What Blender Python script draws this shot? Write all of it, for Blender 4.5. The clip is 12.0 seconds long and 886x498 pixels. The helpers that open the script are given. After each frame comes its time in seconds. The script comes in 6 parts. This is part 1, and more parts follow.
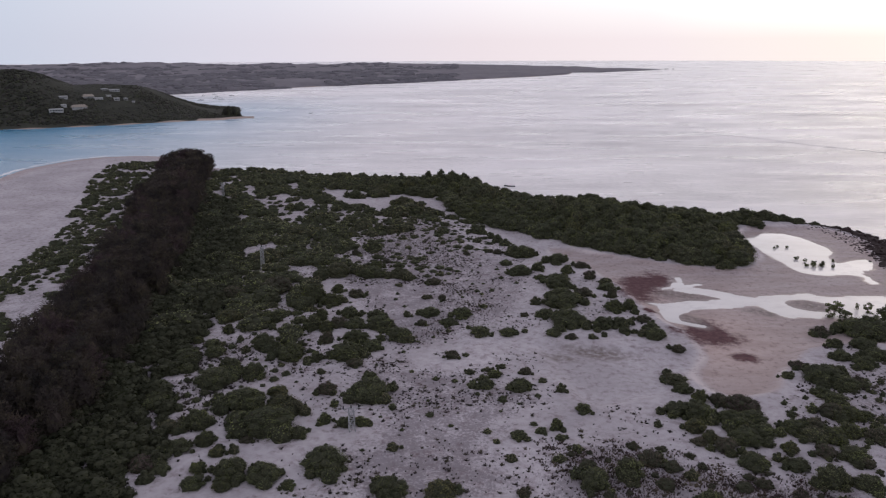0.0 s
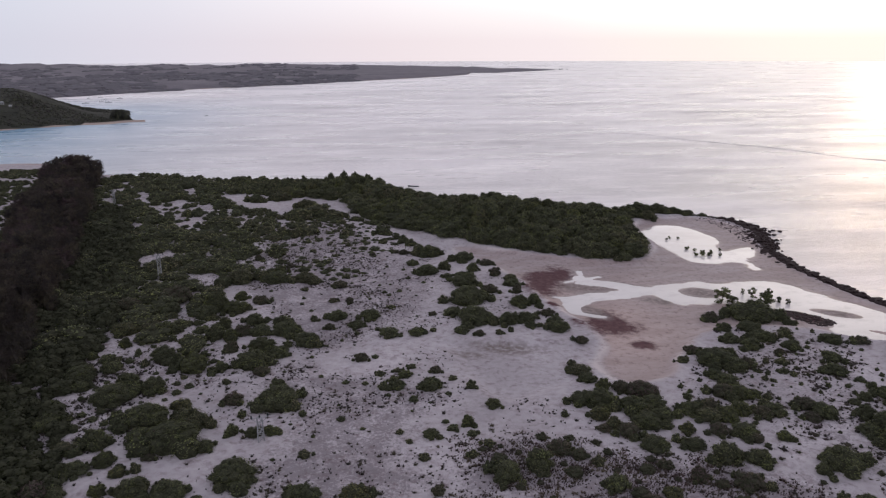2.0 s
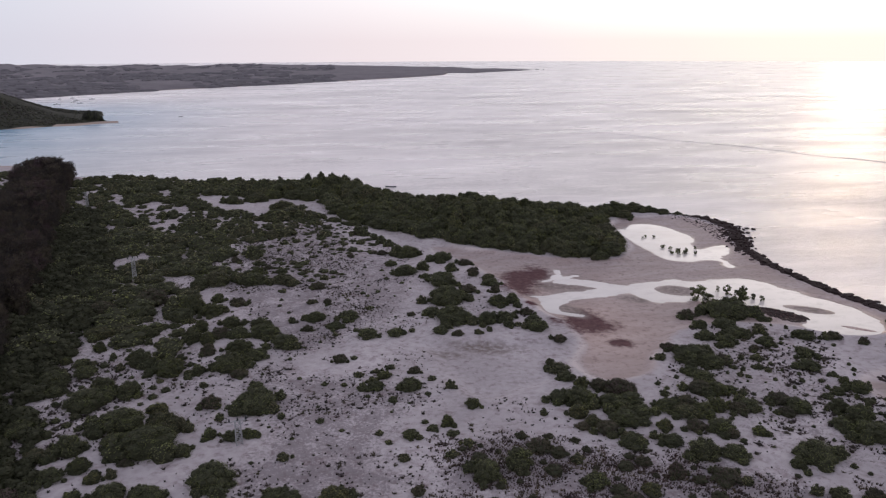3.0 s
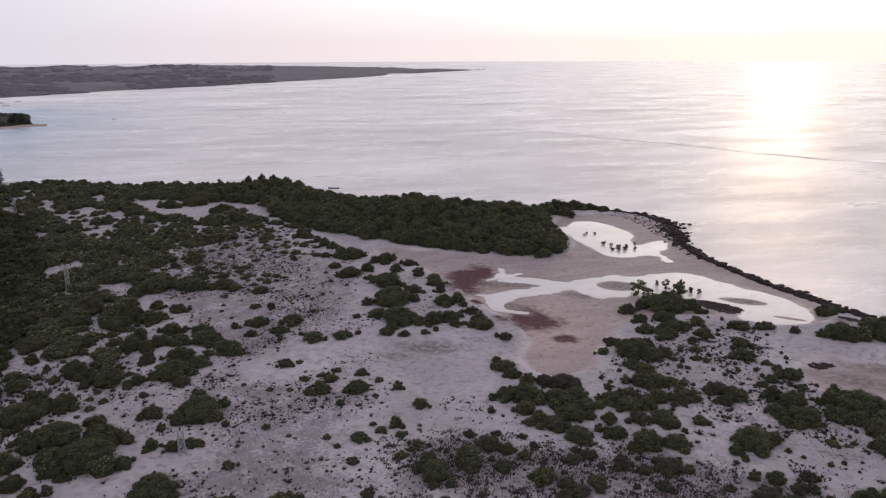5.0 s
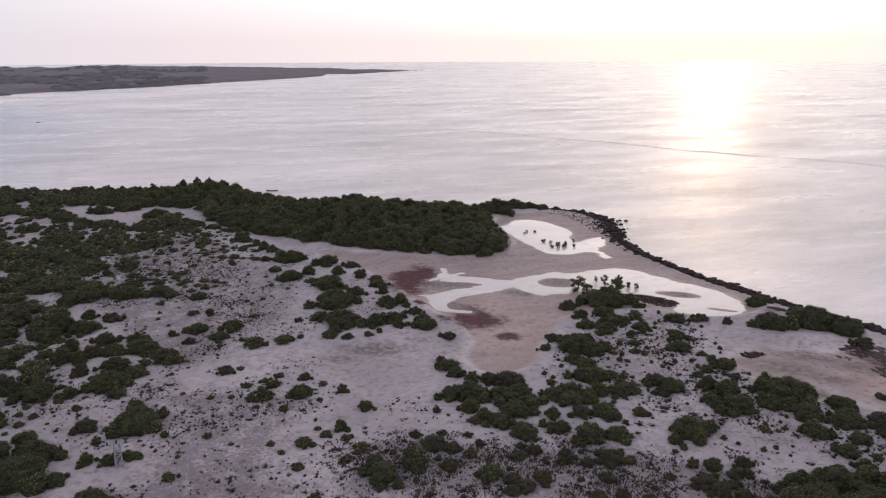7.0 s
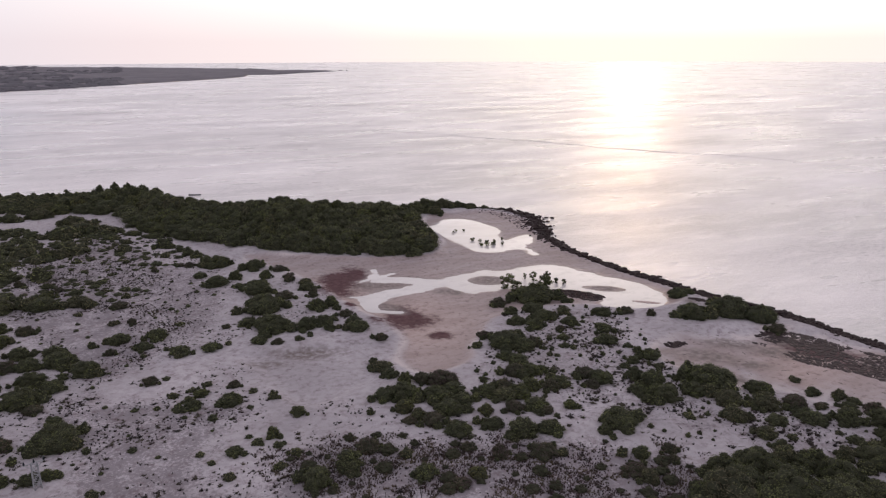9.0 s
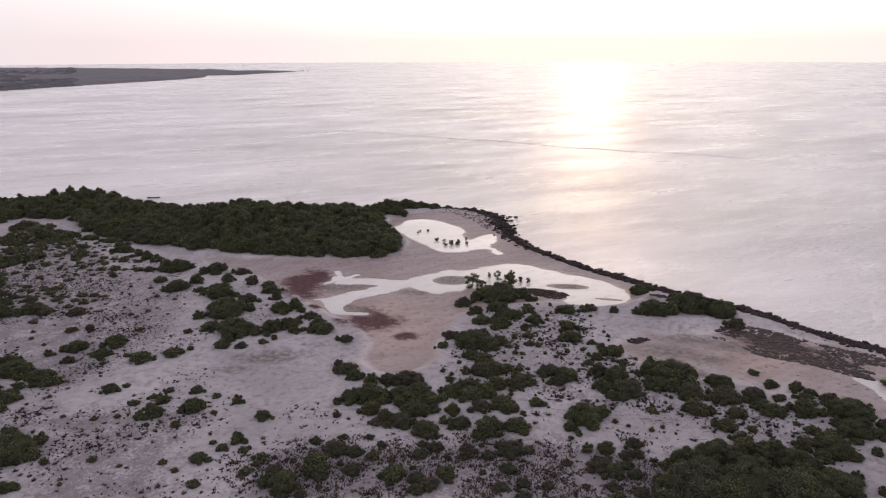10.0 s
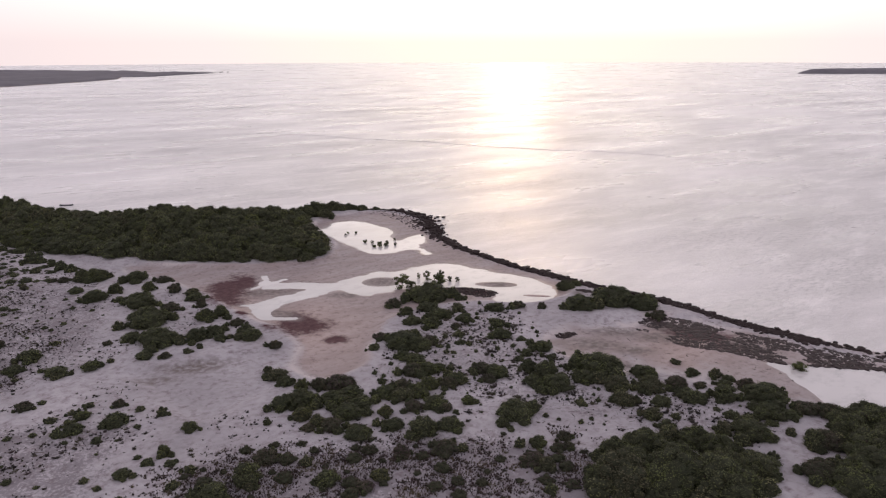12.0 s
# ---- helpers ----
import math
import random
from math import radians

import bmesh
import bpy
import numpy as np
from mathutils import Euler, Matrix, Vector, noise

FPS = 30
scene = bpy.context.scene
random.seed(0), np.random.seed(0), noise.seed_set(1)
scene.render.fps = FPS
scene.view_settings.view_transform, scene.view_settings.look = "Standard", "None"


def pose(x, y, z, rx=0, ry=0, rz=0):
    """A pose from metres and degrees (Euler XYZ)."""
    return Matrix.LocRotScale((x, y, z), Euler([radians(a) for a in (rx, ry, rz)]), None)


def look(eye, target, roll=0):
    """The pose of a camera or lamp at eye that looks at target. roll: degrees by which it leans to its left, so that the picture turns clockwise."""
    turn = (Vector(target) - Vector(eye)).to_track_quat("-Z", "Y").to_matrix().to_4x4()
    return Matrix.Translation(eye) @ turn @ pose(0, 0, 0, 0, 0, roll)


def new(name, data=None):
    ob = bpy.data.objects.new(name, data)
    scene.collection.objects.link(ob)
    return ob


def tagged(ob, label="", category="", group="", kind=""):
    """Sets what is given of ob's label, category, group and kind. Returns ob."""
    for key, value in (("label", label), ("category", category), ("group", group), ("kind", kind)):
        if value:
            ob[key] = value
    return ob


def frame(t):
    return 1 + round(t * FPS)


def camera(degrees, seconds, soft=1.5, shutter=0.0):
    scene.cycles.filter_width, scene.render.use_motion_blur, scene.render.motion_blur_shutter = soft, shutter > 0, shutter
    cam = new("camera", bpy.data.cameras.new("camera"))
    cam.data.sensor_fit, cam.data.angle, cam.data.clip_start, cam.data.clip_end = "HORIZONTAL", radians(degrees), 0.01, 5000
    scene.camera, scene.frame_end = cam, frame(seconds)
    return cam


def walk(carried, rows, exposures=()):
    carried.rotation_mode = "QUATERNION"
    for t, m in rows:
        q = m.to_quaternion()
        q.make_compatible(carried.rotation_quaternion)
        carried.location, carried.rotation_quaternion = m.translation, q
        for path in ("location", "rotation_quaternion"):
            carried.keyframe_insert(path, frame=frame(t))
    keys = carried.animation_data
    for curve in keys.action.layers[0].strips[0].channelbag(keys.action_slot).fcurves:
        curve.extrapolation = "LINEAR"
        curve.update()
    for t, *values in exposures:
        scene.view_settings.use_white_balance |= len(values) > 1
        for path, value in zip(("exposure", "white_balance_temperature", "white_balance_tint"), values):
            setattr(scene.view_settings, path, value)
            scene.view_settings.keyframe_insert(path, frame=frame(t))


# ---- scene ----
# A sandy spit at sunset, seen from a drone that turns on the spot 70 m up.
cam = camera(62.54, 12.0, 1.25)
TURNS = [  # seconds, yaw, pitch, lean
    (0, 0.00, -15.26, 0.23),
    (0.5, -1.79, -15.25, 0.23),
    (1, -3.89, -15.25, 0.22),
    (1.5, -5.78, -15.24, 0.22),
    (2, -7.64, -15.24, 0.22),
    (2.5, -8.81, -15.24, 0.23),
    (3, -9.42, -15.23, 0.22),
    (5, -13.92, -15.22, 0.21),
    (5.5, -15.06, -15.22, 0.20),
    (6, -16.26, -15.21, 0.21),
    (6.5, -17.39, -15.20, 0.21),
    (7, -18.65, -15.20, 0.21),
    (9, -24.35, -15.20, 0.20),
    (9.5, -25.76, -15.20, 0.19),
    (10, -27.24, -15.19, 0.19),
    (10.5, -28.64, -15.18, 0.20),
    (11, -30.14, -15.16, 0.20),
    (11.5, -31.56, -15.16, 0.21),
    (12, -33.04, -15.15, 0.20),
]
walk(cam, [(t, pose(0, 0, 70, 90 + pitch, 0, yaw) @ pose(0, 0, 0, 0, 0, -lean)) for t, yaw, pitch, lean in TURNS],
     exposures=[(0, 0.0, 6350, 10), (3, 0.02, 6450, 10), (7, 0.06, 6600, 11), (12, 0.10, 6800, 12)])

# ---- light ----
SUN_BEARING, SUN_UP = 38.6, 10.5
world = bpy.data.worlds.new("sky")
scene.world = world
world.use_nodes = True
wn = world.node_tree
sky = wn.nodes.new("ShaderNodeTexSky")
sky.sky_type, sky.sun_disc = "NISHITA", False
sky.sun_elevation, sky.sun_rotation = radians(SUN_UP), radians(SUN_BEARING)
sky.air_density, sky.dust_density, sky.ozone_density = 1.0, 3.0, 4.0
# a thin even veil of high cloud, pinker towards the horizon
place = wn.nodes.new("ShaderNodeTexCoord")
split = wn.nodes.new("ShaderNodeSeparateXYZ")
wn.links.new(place.outputs["Generated"], split.inputs[0])
def sky_ramp(stops, source):
    n = wn.nodes.new("ShaderNodeValToRGB")
    while len(n.color_ramp.elements) < len(stops):
        n.color_ramp.elements.new(0.5)
    for element, (where, colour) in zip(n.color_ramp.elements, stops):
        element.position, element.color = where, (*colour, 1)
    wn.links.new(source, n.inputs[0])
    return n.outputs[0]


def sky_mix(kind, factor, a, b):
    n = wn.nodes.new("ShaderNodeMix")
    n.data_type, n.blend_type = "RGBA", kind
    if isinstance(factor, float):
        n.inputs[0].default_value = factor
    else:
        wn.links.new(factor, n.inputs[0])
    wn.links.new(a, n.inputs[6])
    wn.links.new(b, n.inputs[7])
    return n.outputs[2]


sun_way = Vector((math.sin(radians(SUN_BEARING)), math.cos(radians(SUN_BEARING)), math.tan(radians(SUN_UP))))
veil = sky_ramp(((0.0, (7.2, 6.7, 7.3)), (0.14, (9.4, 8.8, 9.5)), (0.22, (8.6, 8.1, 8.9)), (0.32, (7.2, 6.8, 7.4)), (0.55, (5.5, 5.3, 6.0)), (1.0, (3.8, 3.75, 4.4))), split.outputs[2])
high = sky_mix("ADD", 0.26, veil, sky.outputs[0])
# the haze low over the sea: blue-grey away from the sun, pink nearer, cream round it
toward = wn.nodes.new("ShaderNodeVectorMath")
toward.operation = "DOT_PRODUCT"
toward.inputs[1].default_value = sun_way.normalized()
wn.links.new(place.outputs["Generated"], toward.inputs[0])
haze = sky_ramp(((0.0, (3.6, 4.0, 5.0)), (0.33, (4.9, 5.2, 6.1)), (0.62, (6.3, 5.9, 6.5)), (0.80, (7.3, 6.4, 6.6)), (0.91, (8.0, 7.0, 7.0)), (0.965, (8.6, 7.6, 7.0)), (0.99, (9.2, 8.3, 7.2)), (1.0, (13.0, 11.6, 8.6))), toward.outputs["Value"])
above = sky_ramp(((0.0, (4.6, 5.1, 6.0)), (0.33, (5.0, 5.4, 6.3)), (0.62, (6.6, 6.4, 7.0)), (0.80, (8.2, 7.6, 7.8)), (0.91, (9.2, 8.7, 8.5)), (1.0, (12.5, 12.0, 11.2))), toward.outputs["Value"])
glow = sky_ramp(((0.0, (0.0, 0.0, 0.0)), (0.72, (0.0, 0.0, 0.0)), (0.88, (0.2, 0.15, 0.1)), (0.96, (1.4, 1.1, 0.8)), (1.0, (6.0, 4.6, 2.8))), toward.outputs["Value"])
high = sky_mix("ADD", 1.0, high, glow)
low = wn.nodes.new("ShaderNodeMapRange")
low.inputs[1].default_value, low.inputs[2].default_value = 0.012, 0.06
wn.links.new(split.outputs[2], low.inputs[0])
rise = wn.nodes.new("ShaderNodeMapRange")
rise.inputs[1].default_value, rise.inputs[2].default_value = 0.07, 0.15
wn.links.new(split.outputs[2], rise.inputs[0])
wn.links.new(sky_mix("MIX", rise.outputs[0], sky_mix("MIX", low.outputs[0], haze, above), high), wn.nodes["Background"].inputs[0])
wn.nodes["Background"].inputs[1].default_value = 0.12
sun = new("sun", bpy.data.lights.new("sun", "SUN"))
sun.data.energy, sun.data.angle, sun.data.color = 0.085, radians(1.2), (1.0, 0.68, 0.42)
sun.matrix_world = look(sun_way * 100, (0, 0, 0))


# ---- small tools ----
def link_mesh(name, verts, faces, material, parent=None, label="", smooth=False):
    me = bpy.data.meshes.new(name)
    me.from_pydata([tuple(v) for v in verts], [], [tuple(f) for f in faces])
    if material:
        me.materials.append(material)
    if smooth:
        me.polygons.foreach_set("use_smooth", [True] * len(me.polygons))
    ob = new(name, me)
    if parent:
        ob.parent = parent
    return tagged(ob, label)


def part(name, bm, material, parent, label=""):
    me = bpy.data.meshes.new(name)
    bm.to_mesh(me)
    bm.free()
    me.materials.append(material)
    ob = new(name, me)
    ob.parent = parent
    return tagged(ob, label)


def attribute(ob, name, values):
    ob.data.attributes.new(name, "FLOAT", "POINT").data.foreach_set("value", np.asarray(values, dtype=np.float32))


def smoothstep(a, b, x):
    t = np.clip((x - a) / (b - a), 0, 1)
    return t * t * (3 - 2 * t)


def hashed(ix, iy, seed):
    h = (ix.astype(np.int64) * 374761393 + iy.astype(np.int64) * 668265263 + seed * 974634721) & 0x7FFFFFFF
    h = ((h ^ (h >> 13)) * 1274126177) & 0x7FFFFFFF
    return ((h ^ (h >> 16)) & 0xFFFFFF) / float(0xFFFFFF)


def value_noise(x, y, seed=0):
    x, y = np.asarray(x, float), np.asarray(y, float)
    ix, iy = np.floor(x), np.floor(y)
    fx, fy = x - ix, y - iy
    fx, fy = fx * fx * (3 - 2 * fx), fy * fy * (3 - 2 * fy)
    a, b = hashed(ix, iy, seed), hashed(ix + 1, iy, seed)
    c, d = hashed(ix, iy + 1, seed), hashed(ix + 1, iy + 1, seed)
    return (a * (1 - fx) + b * fx) * (1 - fy) + (c * (1 - fx) + d * fx) * fy


def fbm(x, y, seed=0, octaves=4):
    x, y = np.asarray(x, float), np.asarray(y, float)
    total, amp, norm = 0.0, 1.0, 0.0
    for k in range(octaves):
        total = total + amp * value_noise(x * 2**k + 17.3 * k, y * 2**k - 9.1 * k, seed + k)
        norm += amp
        amp *= 0.5
    return total / norm


def rounded(points, times=2):
    p = np.array(points, float)
    for _ in range(times):
        q = np.roll(p, -1, 0)
        p = np.stack([0.75 * p + 0.25 * q, 0.25 * p + 0.75 * q], 1).reshape(-1, 2)
    return p


def depth_in(poly, x, y):
    """How far each point lies inside a closed outline; negative outside."""
    x, y = np.asarray(x, float).ravel(), np.asarray(y, float).ravel()
    best, odd = np.full(x.shape, 1e18), np.zeros(x.shape, bool)
    for (ax, ay), (bx, by) in zip(poly, np.roll(poly, -1, 0)):
        dx, dy = bx - ax, by - ay
        t = np.clip(((x - ax) * dx + (y - ay) * dy) / (dx * dx + dy * dy + 1e-12), 0, 1)
        best = np.minimum(best, (x - ax - t * dx) ** 2 + (y - ay - t * dy) ** 2)
        if dy:
            cross = ((ay > y) != (by > y)) & (x < dx * (y - ay) / dy + ax)
            odd ^= cross
    return np.where(odd, 1, -1) * np.sqrt(best)


def along(points, s):
    """The point a share s of the way along a line."""
    p = np.array(points, float)
    run = np.concatenate([[0], np.cumsum(np.linalg.norm(np.diff(p, axis=0), axis=1))])
    return np.array([np.interp(np.asarray(s) * run[-1], run, p[:, k]) for k in range(p.shape[1])]).T


# ---- materials ----
def material(name):
    m = bpy.data.materials.new(name)
    m.use_nodes = True
    return m, m.node_tree, m.node_tree.nodes["Principled BSDF"]


def node(nt, kind, **values):
    n = nt.nodes.new(kind)
    for key, value in values.items():
        if key == "operation":
            n.operation = value
        elif key == "blend_type":
            n.blend_type = value
        else:
            n.inputs[key.replace("_", " ")].default_value = value
    return n


def mixed(nt, fac, a, b, blend="MIX"):
    n = nt.nodes.new("ShaderNodeMix")
    n.data_type, n.blend_type = "RGBA", blend
    for socket, value in ((n.inputs[0], fac), (n.inputs[6], a), (n.inputs[7], b)):
        if isinstance(value, bpy.types.NodeSocket):
            nt.links.new(value, socket)
        elif isinstance(value, (int, float)):
            socket.default_value = value
        else:
            socket.default_value = (*value, 1)
    return n.outputs[2]


def ramp(nt, source, low, high):
    n = nt.nodes.new("ShaderNodeMapRange")
    n.inputs[1].default_value, n.inputs[2].default_value = low, high
    nt.links.new(source, n.inputs[0])
    return n.outputs[0]


def noise_at(nt, scale, detail=4.0, stretch=None, rough=0.5):
    geo = nt.nodes.new("ShaderNodeNewGeometry")
    n = node(nt, "ShaderNodeTexNoise", Scale=scale, Detail=detail, Roughness=rough)
    if stretch:
        m = nt.nodes.new("ShaderNodeMapping")
        m.inputs[2].default_value, m.inputs[3].default_value = (0, 0, radians(stretch[0])), stretch[1]
        nt.links.new(geo.outputs[0], m.inputs[0])
        nt.links.new(m.outputs[0], n.inputs[0])
    else:
        nt.links.new(geo.outputs[0], n.inputs[0])
    return n.outputs[0]


def math_node(nt, operation, a, b):
    n = nt.nodes.new("ShaderNodeMath")
    n.operation = operation
    for k, value in enumerate((a, b)):
        if isinstance(value, bpy.types.NodeSocket):
            nt.links.new(value, n.inputs[k])
        else:
            n.inputs[k].default_value = value
    return n.outputs[0]


def bump(nt, height, strength, distance, before=None):
    n = node(nt, "ShaderNodeBump", Strength=strength, Distance=distance)
    nt.links.new(height, n.inputs["Height"])
    if before:
        nt.links.new(before, n.inputs["Normal"])
    return n.outputs[0]


def mask(nt, name):
    n = nt.nodes.new("ShaderNodeAttribute")
    n.attribute_name = name
    return n.outputs["Fac"]


def ground_material():
    m, nt, bsdf = material("sand")
    broad, fine, grain = noise_at(nt, 0.05), noise_at(nt, 0.7, 6), noise_at(nt, 6.0, 3)
    sand = mixed(nt, ramp(nt, broad, 0.35, 0.65), (0.352, 0.318, 0.330), (0.462, 0.420, 0.434))
    sand = mixed(nt, math_node(nt, "MULTIPLY", ramp(nt, fine, 0.42, 0.75), 0.6), sand, (0.262, 0.230, 0.236))
    sand = mixed(nt, math_node(nt, "MULTIPLY", ramp(nt, grain, 0.55, 0.75), 0.22), sand, (0.21, 0.17, 0.155))
    cover_noise = math_node(nt, "ADD", math_node(nt, "MULTIPLY", noise_at(nt, 0.22, 4), 0.32), math_node(nt, "MULTIPLY", noise_at(nt, 1.6, 6, rough=0.75), 0.68))
    blot = ramp(nt, math_node(nt, "ADD", cover_noise, math_node(nt, "MULTIPLY", mask(nt, "litter"), 0.24)), 0.65, 0.74)
    sand = mixed(nt, math_node(nt, "MULTIPLY", blot, 0.6), sand, (0.125, 0.104, 0.114))
    sand = mixed(nt, math_node(nt, "MULTIPLY", mask(nt, "rim"), ramp(nt, broad, 0.3, 0.6)), sand, (0.56, 0.49, 0.475))
    wet_col = mixed(nt, ramp(nt, fine, 0.3, 0.7), (0.385, 0.284, 0.254), (0.450, 0.345, 0.312))
    wet_col = mixed(nt, math_node(nt, "MULTIPLY", math_node(nt, "SUBTRACT", 1.0, mask(nt, "pink")), 0.9), wet_col, mixed(nt, ramp(nt, fine, 0.3, 0.7), (0.320, 0.270, 0.265), (0.380, 0.322, 0.318)))
    streak = ramp(nt, noise_at(nt, 0.06, 6, (-35, (1, 3, 1)), 0.6), 0.4, 0.62)
    wet_col = mixed(nt, math_node(nt, "MULTIPLY", streak, 0.5), wet_col, (0.235, 0.168, 0.148))
    col = mixed(nt, mask(nt, "wet"), sand, wet_col)
    col = mixed(nt, math_node(nt, "MULTIPLY", mask(nt, "film"), 0.55), col, (0.20, 0.145, 0.132))
    weed = ramp(nt, math_node(nt, "ADD", mask(nt, "algae"), math_node(nt, "MULTIPLY", noise_at(nt, 0.55, 8, rough=0.68), 1.4)), 0.72, 1.22)
    col = mixed(nt, weed, col, mixed(nt, ramp(nt, fine, 0.35, 0.65), (0.058, 0.021, 0.026), (0.098, 0.044, 0.048)))
    col = mixed(nt, math_node(nt, "MULTIPLY", mask(nt, "silt"), ramp(nt, fine, 0.25, 0.6)), col, (0.16, 0.13, 0.12))
    nt.links.new(col, bsdf.inputs["Base Color"])
    rough = nt.nodes.new("ShaderNodeMapRange")
    rough.inputs[3].default_value, rough.inputs[4].default_value = 0.95, 0.6
    nt.links.new(mask(nt, "wet"), rough.inputs[0])
    nt.links.new(math_node(nt, "SUBTRACT", rough.outputs[0], math_node(nt, "MULTIPLY", mask(nt, "film"), 0.3)), bsdf.inputs["Roughness"])
    gloss = math_node(nt, "ADD", 0.08, math_node(nt, "MULTIPLY", mask(nt, "film"), 0.14))
    nt.links.new(gloss, bsdf.inputs["Specular IOR Level"])
    b = bump(nt, noise_at(nt, 0.9, 6), 0.13, 0.3)
    nt.links.new(bump(nt, noise_at(nt, 5.0, 3), 0.4, 0.06, b), bsdf.inputs["Normal"])
    return m


def water_material(name, colour, wave, rough):
    m, nt, bsdf = material(name)
    drift = noise_at(nt, 0.004, 5, (25, (1, 2.2, 1)), 0.6)
    col = mixed(nt, ramp(nt, drift, 0.38, 0.62), tuple(c * 0.74 for c in colour), tuple(c * 1.2 for c in colour))
    if not wave:
        col = mixed(nt, math_node(nt, "MULTIPLY", ramp(nt, noise_at(nt, 0.16, 8, (-38, (1, 1.5, 1)), 0.72), 0.5, 0.66), 0.5), col, tuple(c * 0.68 for c in colour))
    else:
        gusts = ramp(nt, noise_at(nt, 0.007, 4, (10, (1, 2.5, 1)), 0.55), 0.42, 0.62)
        # bright and dark streaks of reflected sky, painted into the water colour
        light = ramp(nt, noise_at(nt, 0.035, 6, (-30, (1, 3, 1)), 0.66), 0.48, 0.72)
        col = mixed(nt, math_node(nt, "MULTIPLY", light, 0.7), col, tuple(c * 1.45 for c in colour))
        dark = ramp(nt, noise_at(nt, 0.30, 6, (-42, (1, 2.6, 1)), 0.72), 0.48, 0.72)
        col = mixed(nt, math_node(nt, "MULTIPLY", dark, gusts), col, tuple(c * 0.45 for c in colour))
        col = mixed(nt, mask(nt, "lagoon_blue"), col, (0.070, 0.225, 0.35))
    nt.links.new(col, bsdf.inputs["Base Color"])
    bsdf.inputs["IOR"].default_value = 1.33
    patch = ramp(nt, noise_at(nt, 0.010, 4, (15, (1, 3, 1))), 0.35, 0.65)
    r = nt.nodes.new("ShaderNodeMapRange")
    r.inputs[3].default_value, r.inputs[4].default_value = rough, rough * (1.6 if wave else 1.35)
    nt.links.new(patch, r.inputs[0])
    nt.links.new(r.outputs[0], bsdf.inputs["Roughness"])
    if wave:
        near = mask(nt, "ripple")
        heights = ((0.05, 3, (20, (1, 2.0, 1)), 0.5, wave * 0.45, 0.8), (0.26, 5, (-30, (1, 1.7, 1)), 0.5, wave * 1.0, 1.0), (0.8, 4, (-38, (1, 2.2, 1)), 0.6, wave * 2.2, 0.42), (2.2, 3, (-40, (1, 2.0, 1)), 0.5, wave * 2.0, 0.15))
        b = None
        for scale, detail, stretch, grain, strength, distance in heights:
            n = node(nt, "ShaderNodeBump", Distance=distance)
            nt.links.new(math_node(nt, "MULTIPLY", near, strength), n.inputs["Strength"])
            nt.links.new(noise_at(nt, scale, detail, stretch, grain), n.inputs["Height"])
            if b:
                nt.links.new(b, n.inputs["Normal"])
            b = n.outputs[0]
        nt.links.new(b, bsdf.inputs["Normal"])
    return m


def leaf_material(name, dark, light, tone=False):
    """Small leaves: the shade changes from plant to plant and from leaf to leaf."""
    m, nt, bsdf = material(name)
    geo = nt.nodes.new("ShaderNodeNewGeometry")
    if tone:
        per_plant = mask(nt, "tone")
    else:
        per_plant = nt.nodes.new("ShaderNodeObjectInfo").outputs["Random"]
    col = mixed(nt, ramp(nt, per_plant, 0.0, 0.8), dark, light)
    col = mixed(nt, math_node(nt, "MULTIPLY", ramp(nt, per_plant, 0.82, 0.9), 0.7), col, (light[0] * 1.15, light[1] * 0.88, light[2] * 1.25))
    col = mixed(nt, math_node(nt, "MULTIPLY", geo.outputs["Random Per Island"], 0.3), col, tuple(c * 1.6 for c in light))
    col = mixed(nt, ramp(nt, noise_at(nt, 0.8, 3), 0.5, 0.75), col, (dark[0] * 1.2, dark[1] * 0.9, dark[2] * 0.9))
    patch = ramp(nt, noise_at(nt, 0.32, 4, rough=0.6), 0.48, 0.64)
    sprig = math_node(nt, "MULTIPLY", patch, math_node(nt, "ADD", 0.6, math_node(nt, "MULTIPLY", geo.outputs["Random Per Island"], 0.4)))
    col = mixed(nt, math_node(nt, "MULTIPLY", sprig, 0.62), col, (light[0] * 1.9, light[1] * 2.0, light[2] * 1.35))
    col = mixed(nt, math_node(nt, "MULTIPLY", ramp(nt, noise_at(nt, 0.21, 3), 0.55, 0.7), 0.6), col, (dark[0] * 0.8, dark[1] * 0.8, dark[2] * 0.85))
    nt.links.new(col, bsdf.inputs["Base Color"])
    bsdf.inputs["Roughness"].default_value = 0.6
    bsdf.inputs["Specular IOR Level"].default_value = 0.05
    see = nt.nodes.new("ShaderNodeBsdfTranslucent")
    nt.links.new(col, see.inputs[0])
    mix = nt.nodes.new("ShaderNodeMixShader")
    mix.inputs[0].default_value = 0.32
    nt.links.new(bsdf.outputs[0], mix.inputs[1])
    nt.links.new(see.outputs[0], mix.inputs[2])
    nt.links.new(mix.outputs[0], nt.nodes["Material Output"].inputs[0])
    return m


def plain(name, low, high, scale, rough, relief=0.0, metal=0.0):
    m, nt, bsdf = material(name)
    col = mixed(nt, ramp(nt, noise_at(nt, scale, 6, rough=0.6), 0.3, 0.7), low, high)
    col = mixed(nt, math_node(nt, "MULTIPLY", ramp(nt, noise_at(nt, scale * 9, 3), 0.5, 0.8), 0.4), col, tuple(c * 0.6 for c in low))
    nt.links.new(col, bsdf.inputs["Base Color"])
    bsdf.inputs["Roughness"].default_value, bsdf.inputs["Metallic"].default_value = rough, metal
    bsdf.inputs["Specular IOR Level"].default_value = 0.5 if rough < 0.6 else 0.1
    if relief:
        nt.links.new(bump(nt, noise_at(nt, scale * 3, 6), 0.6, relief), bsdf.inputs["Normal"])
    return m


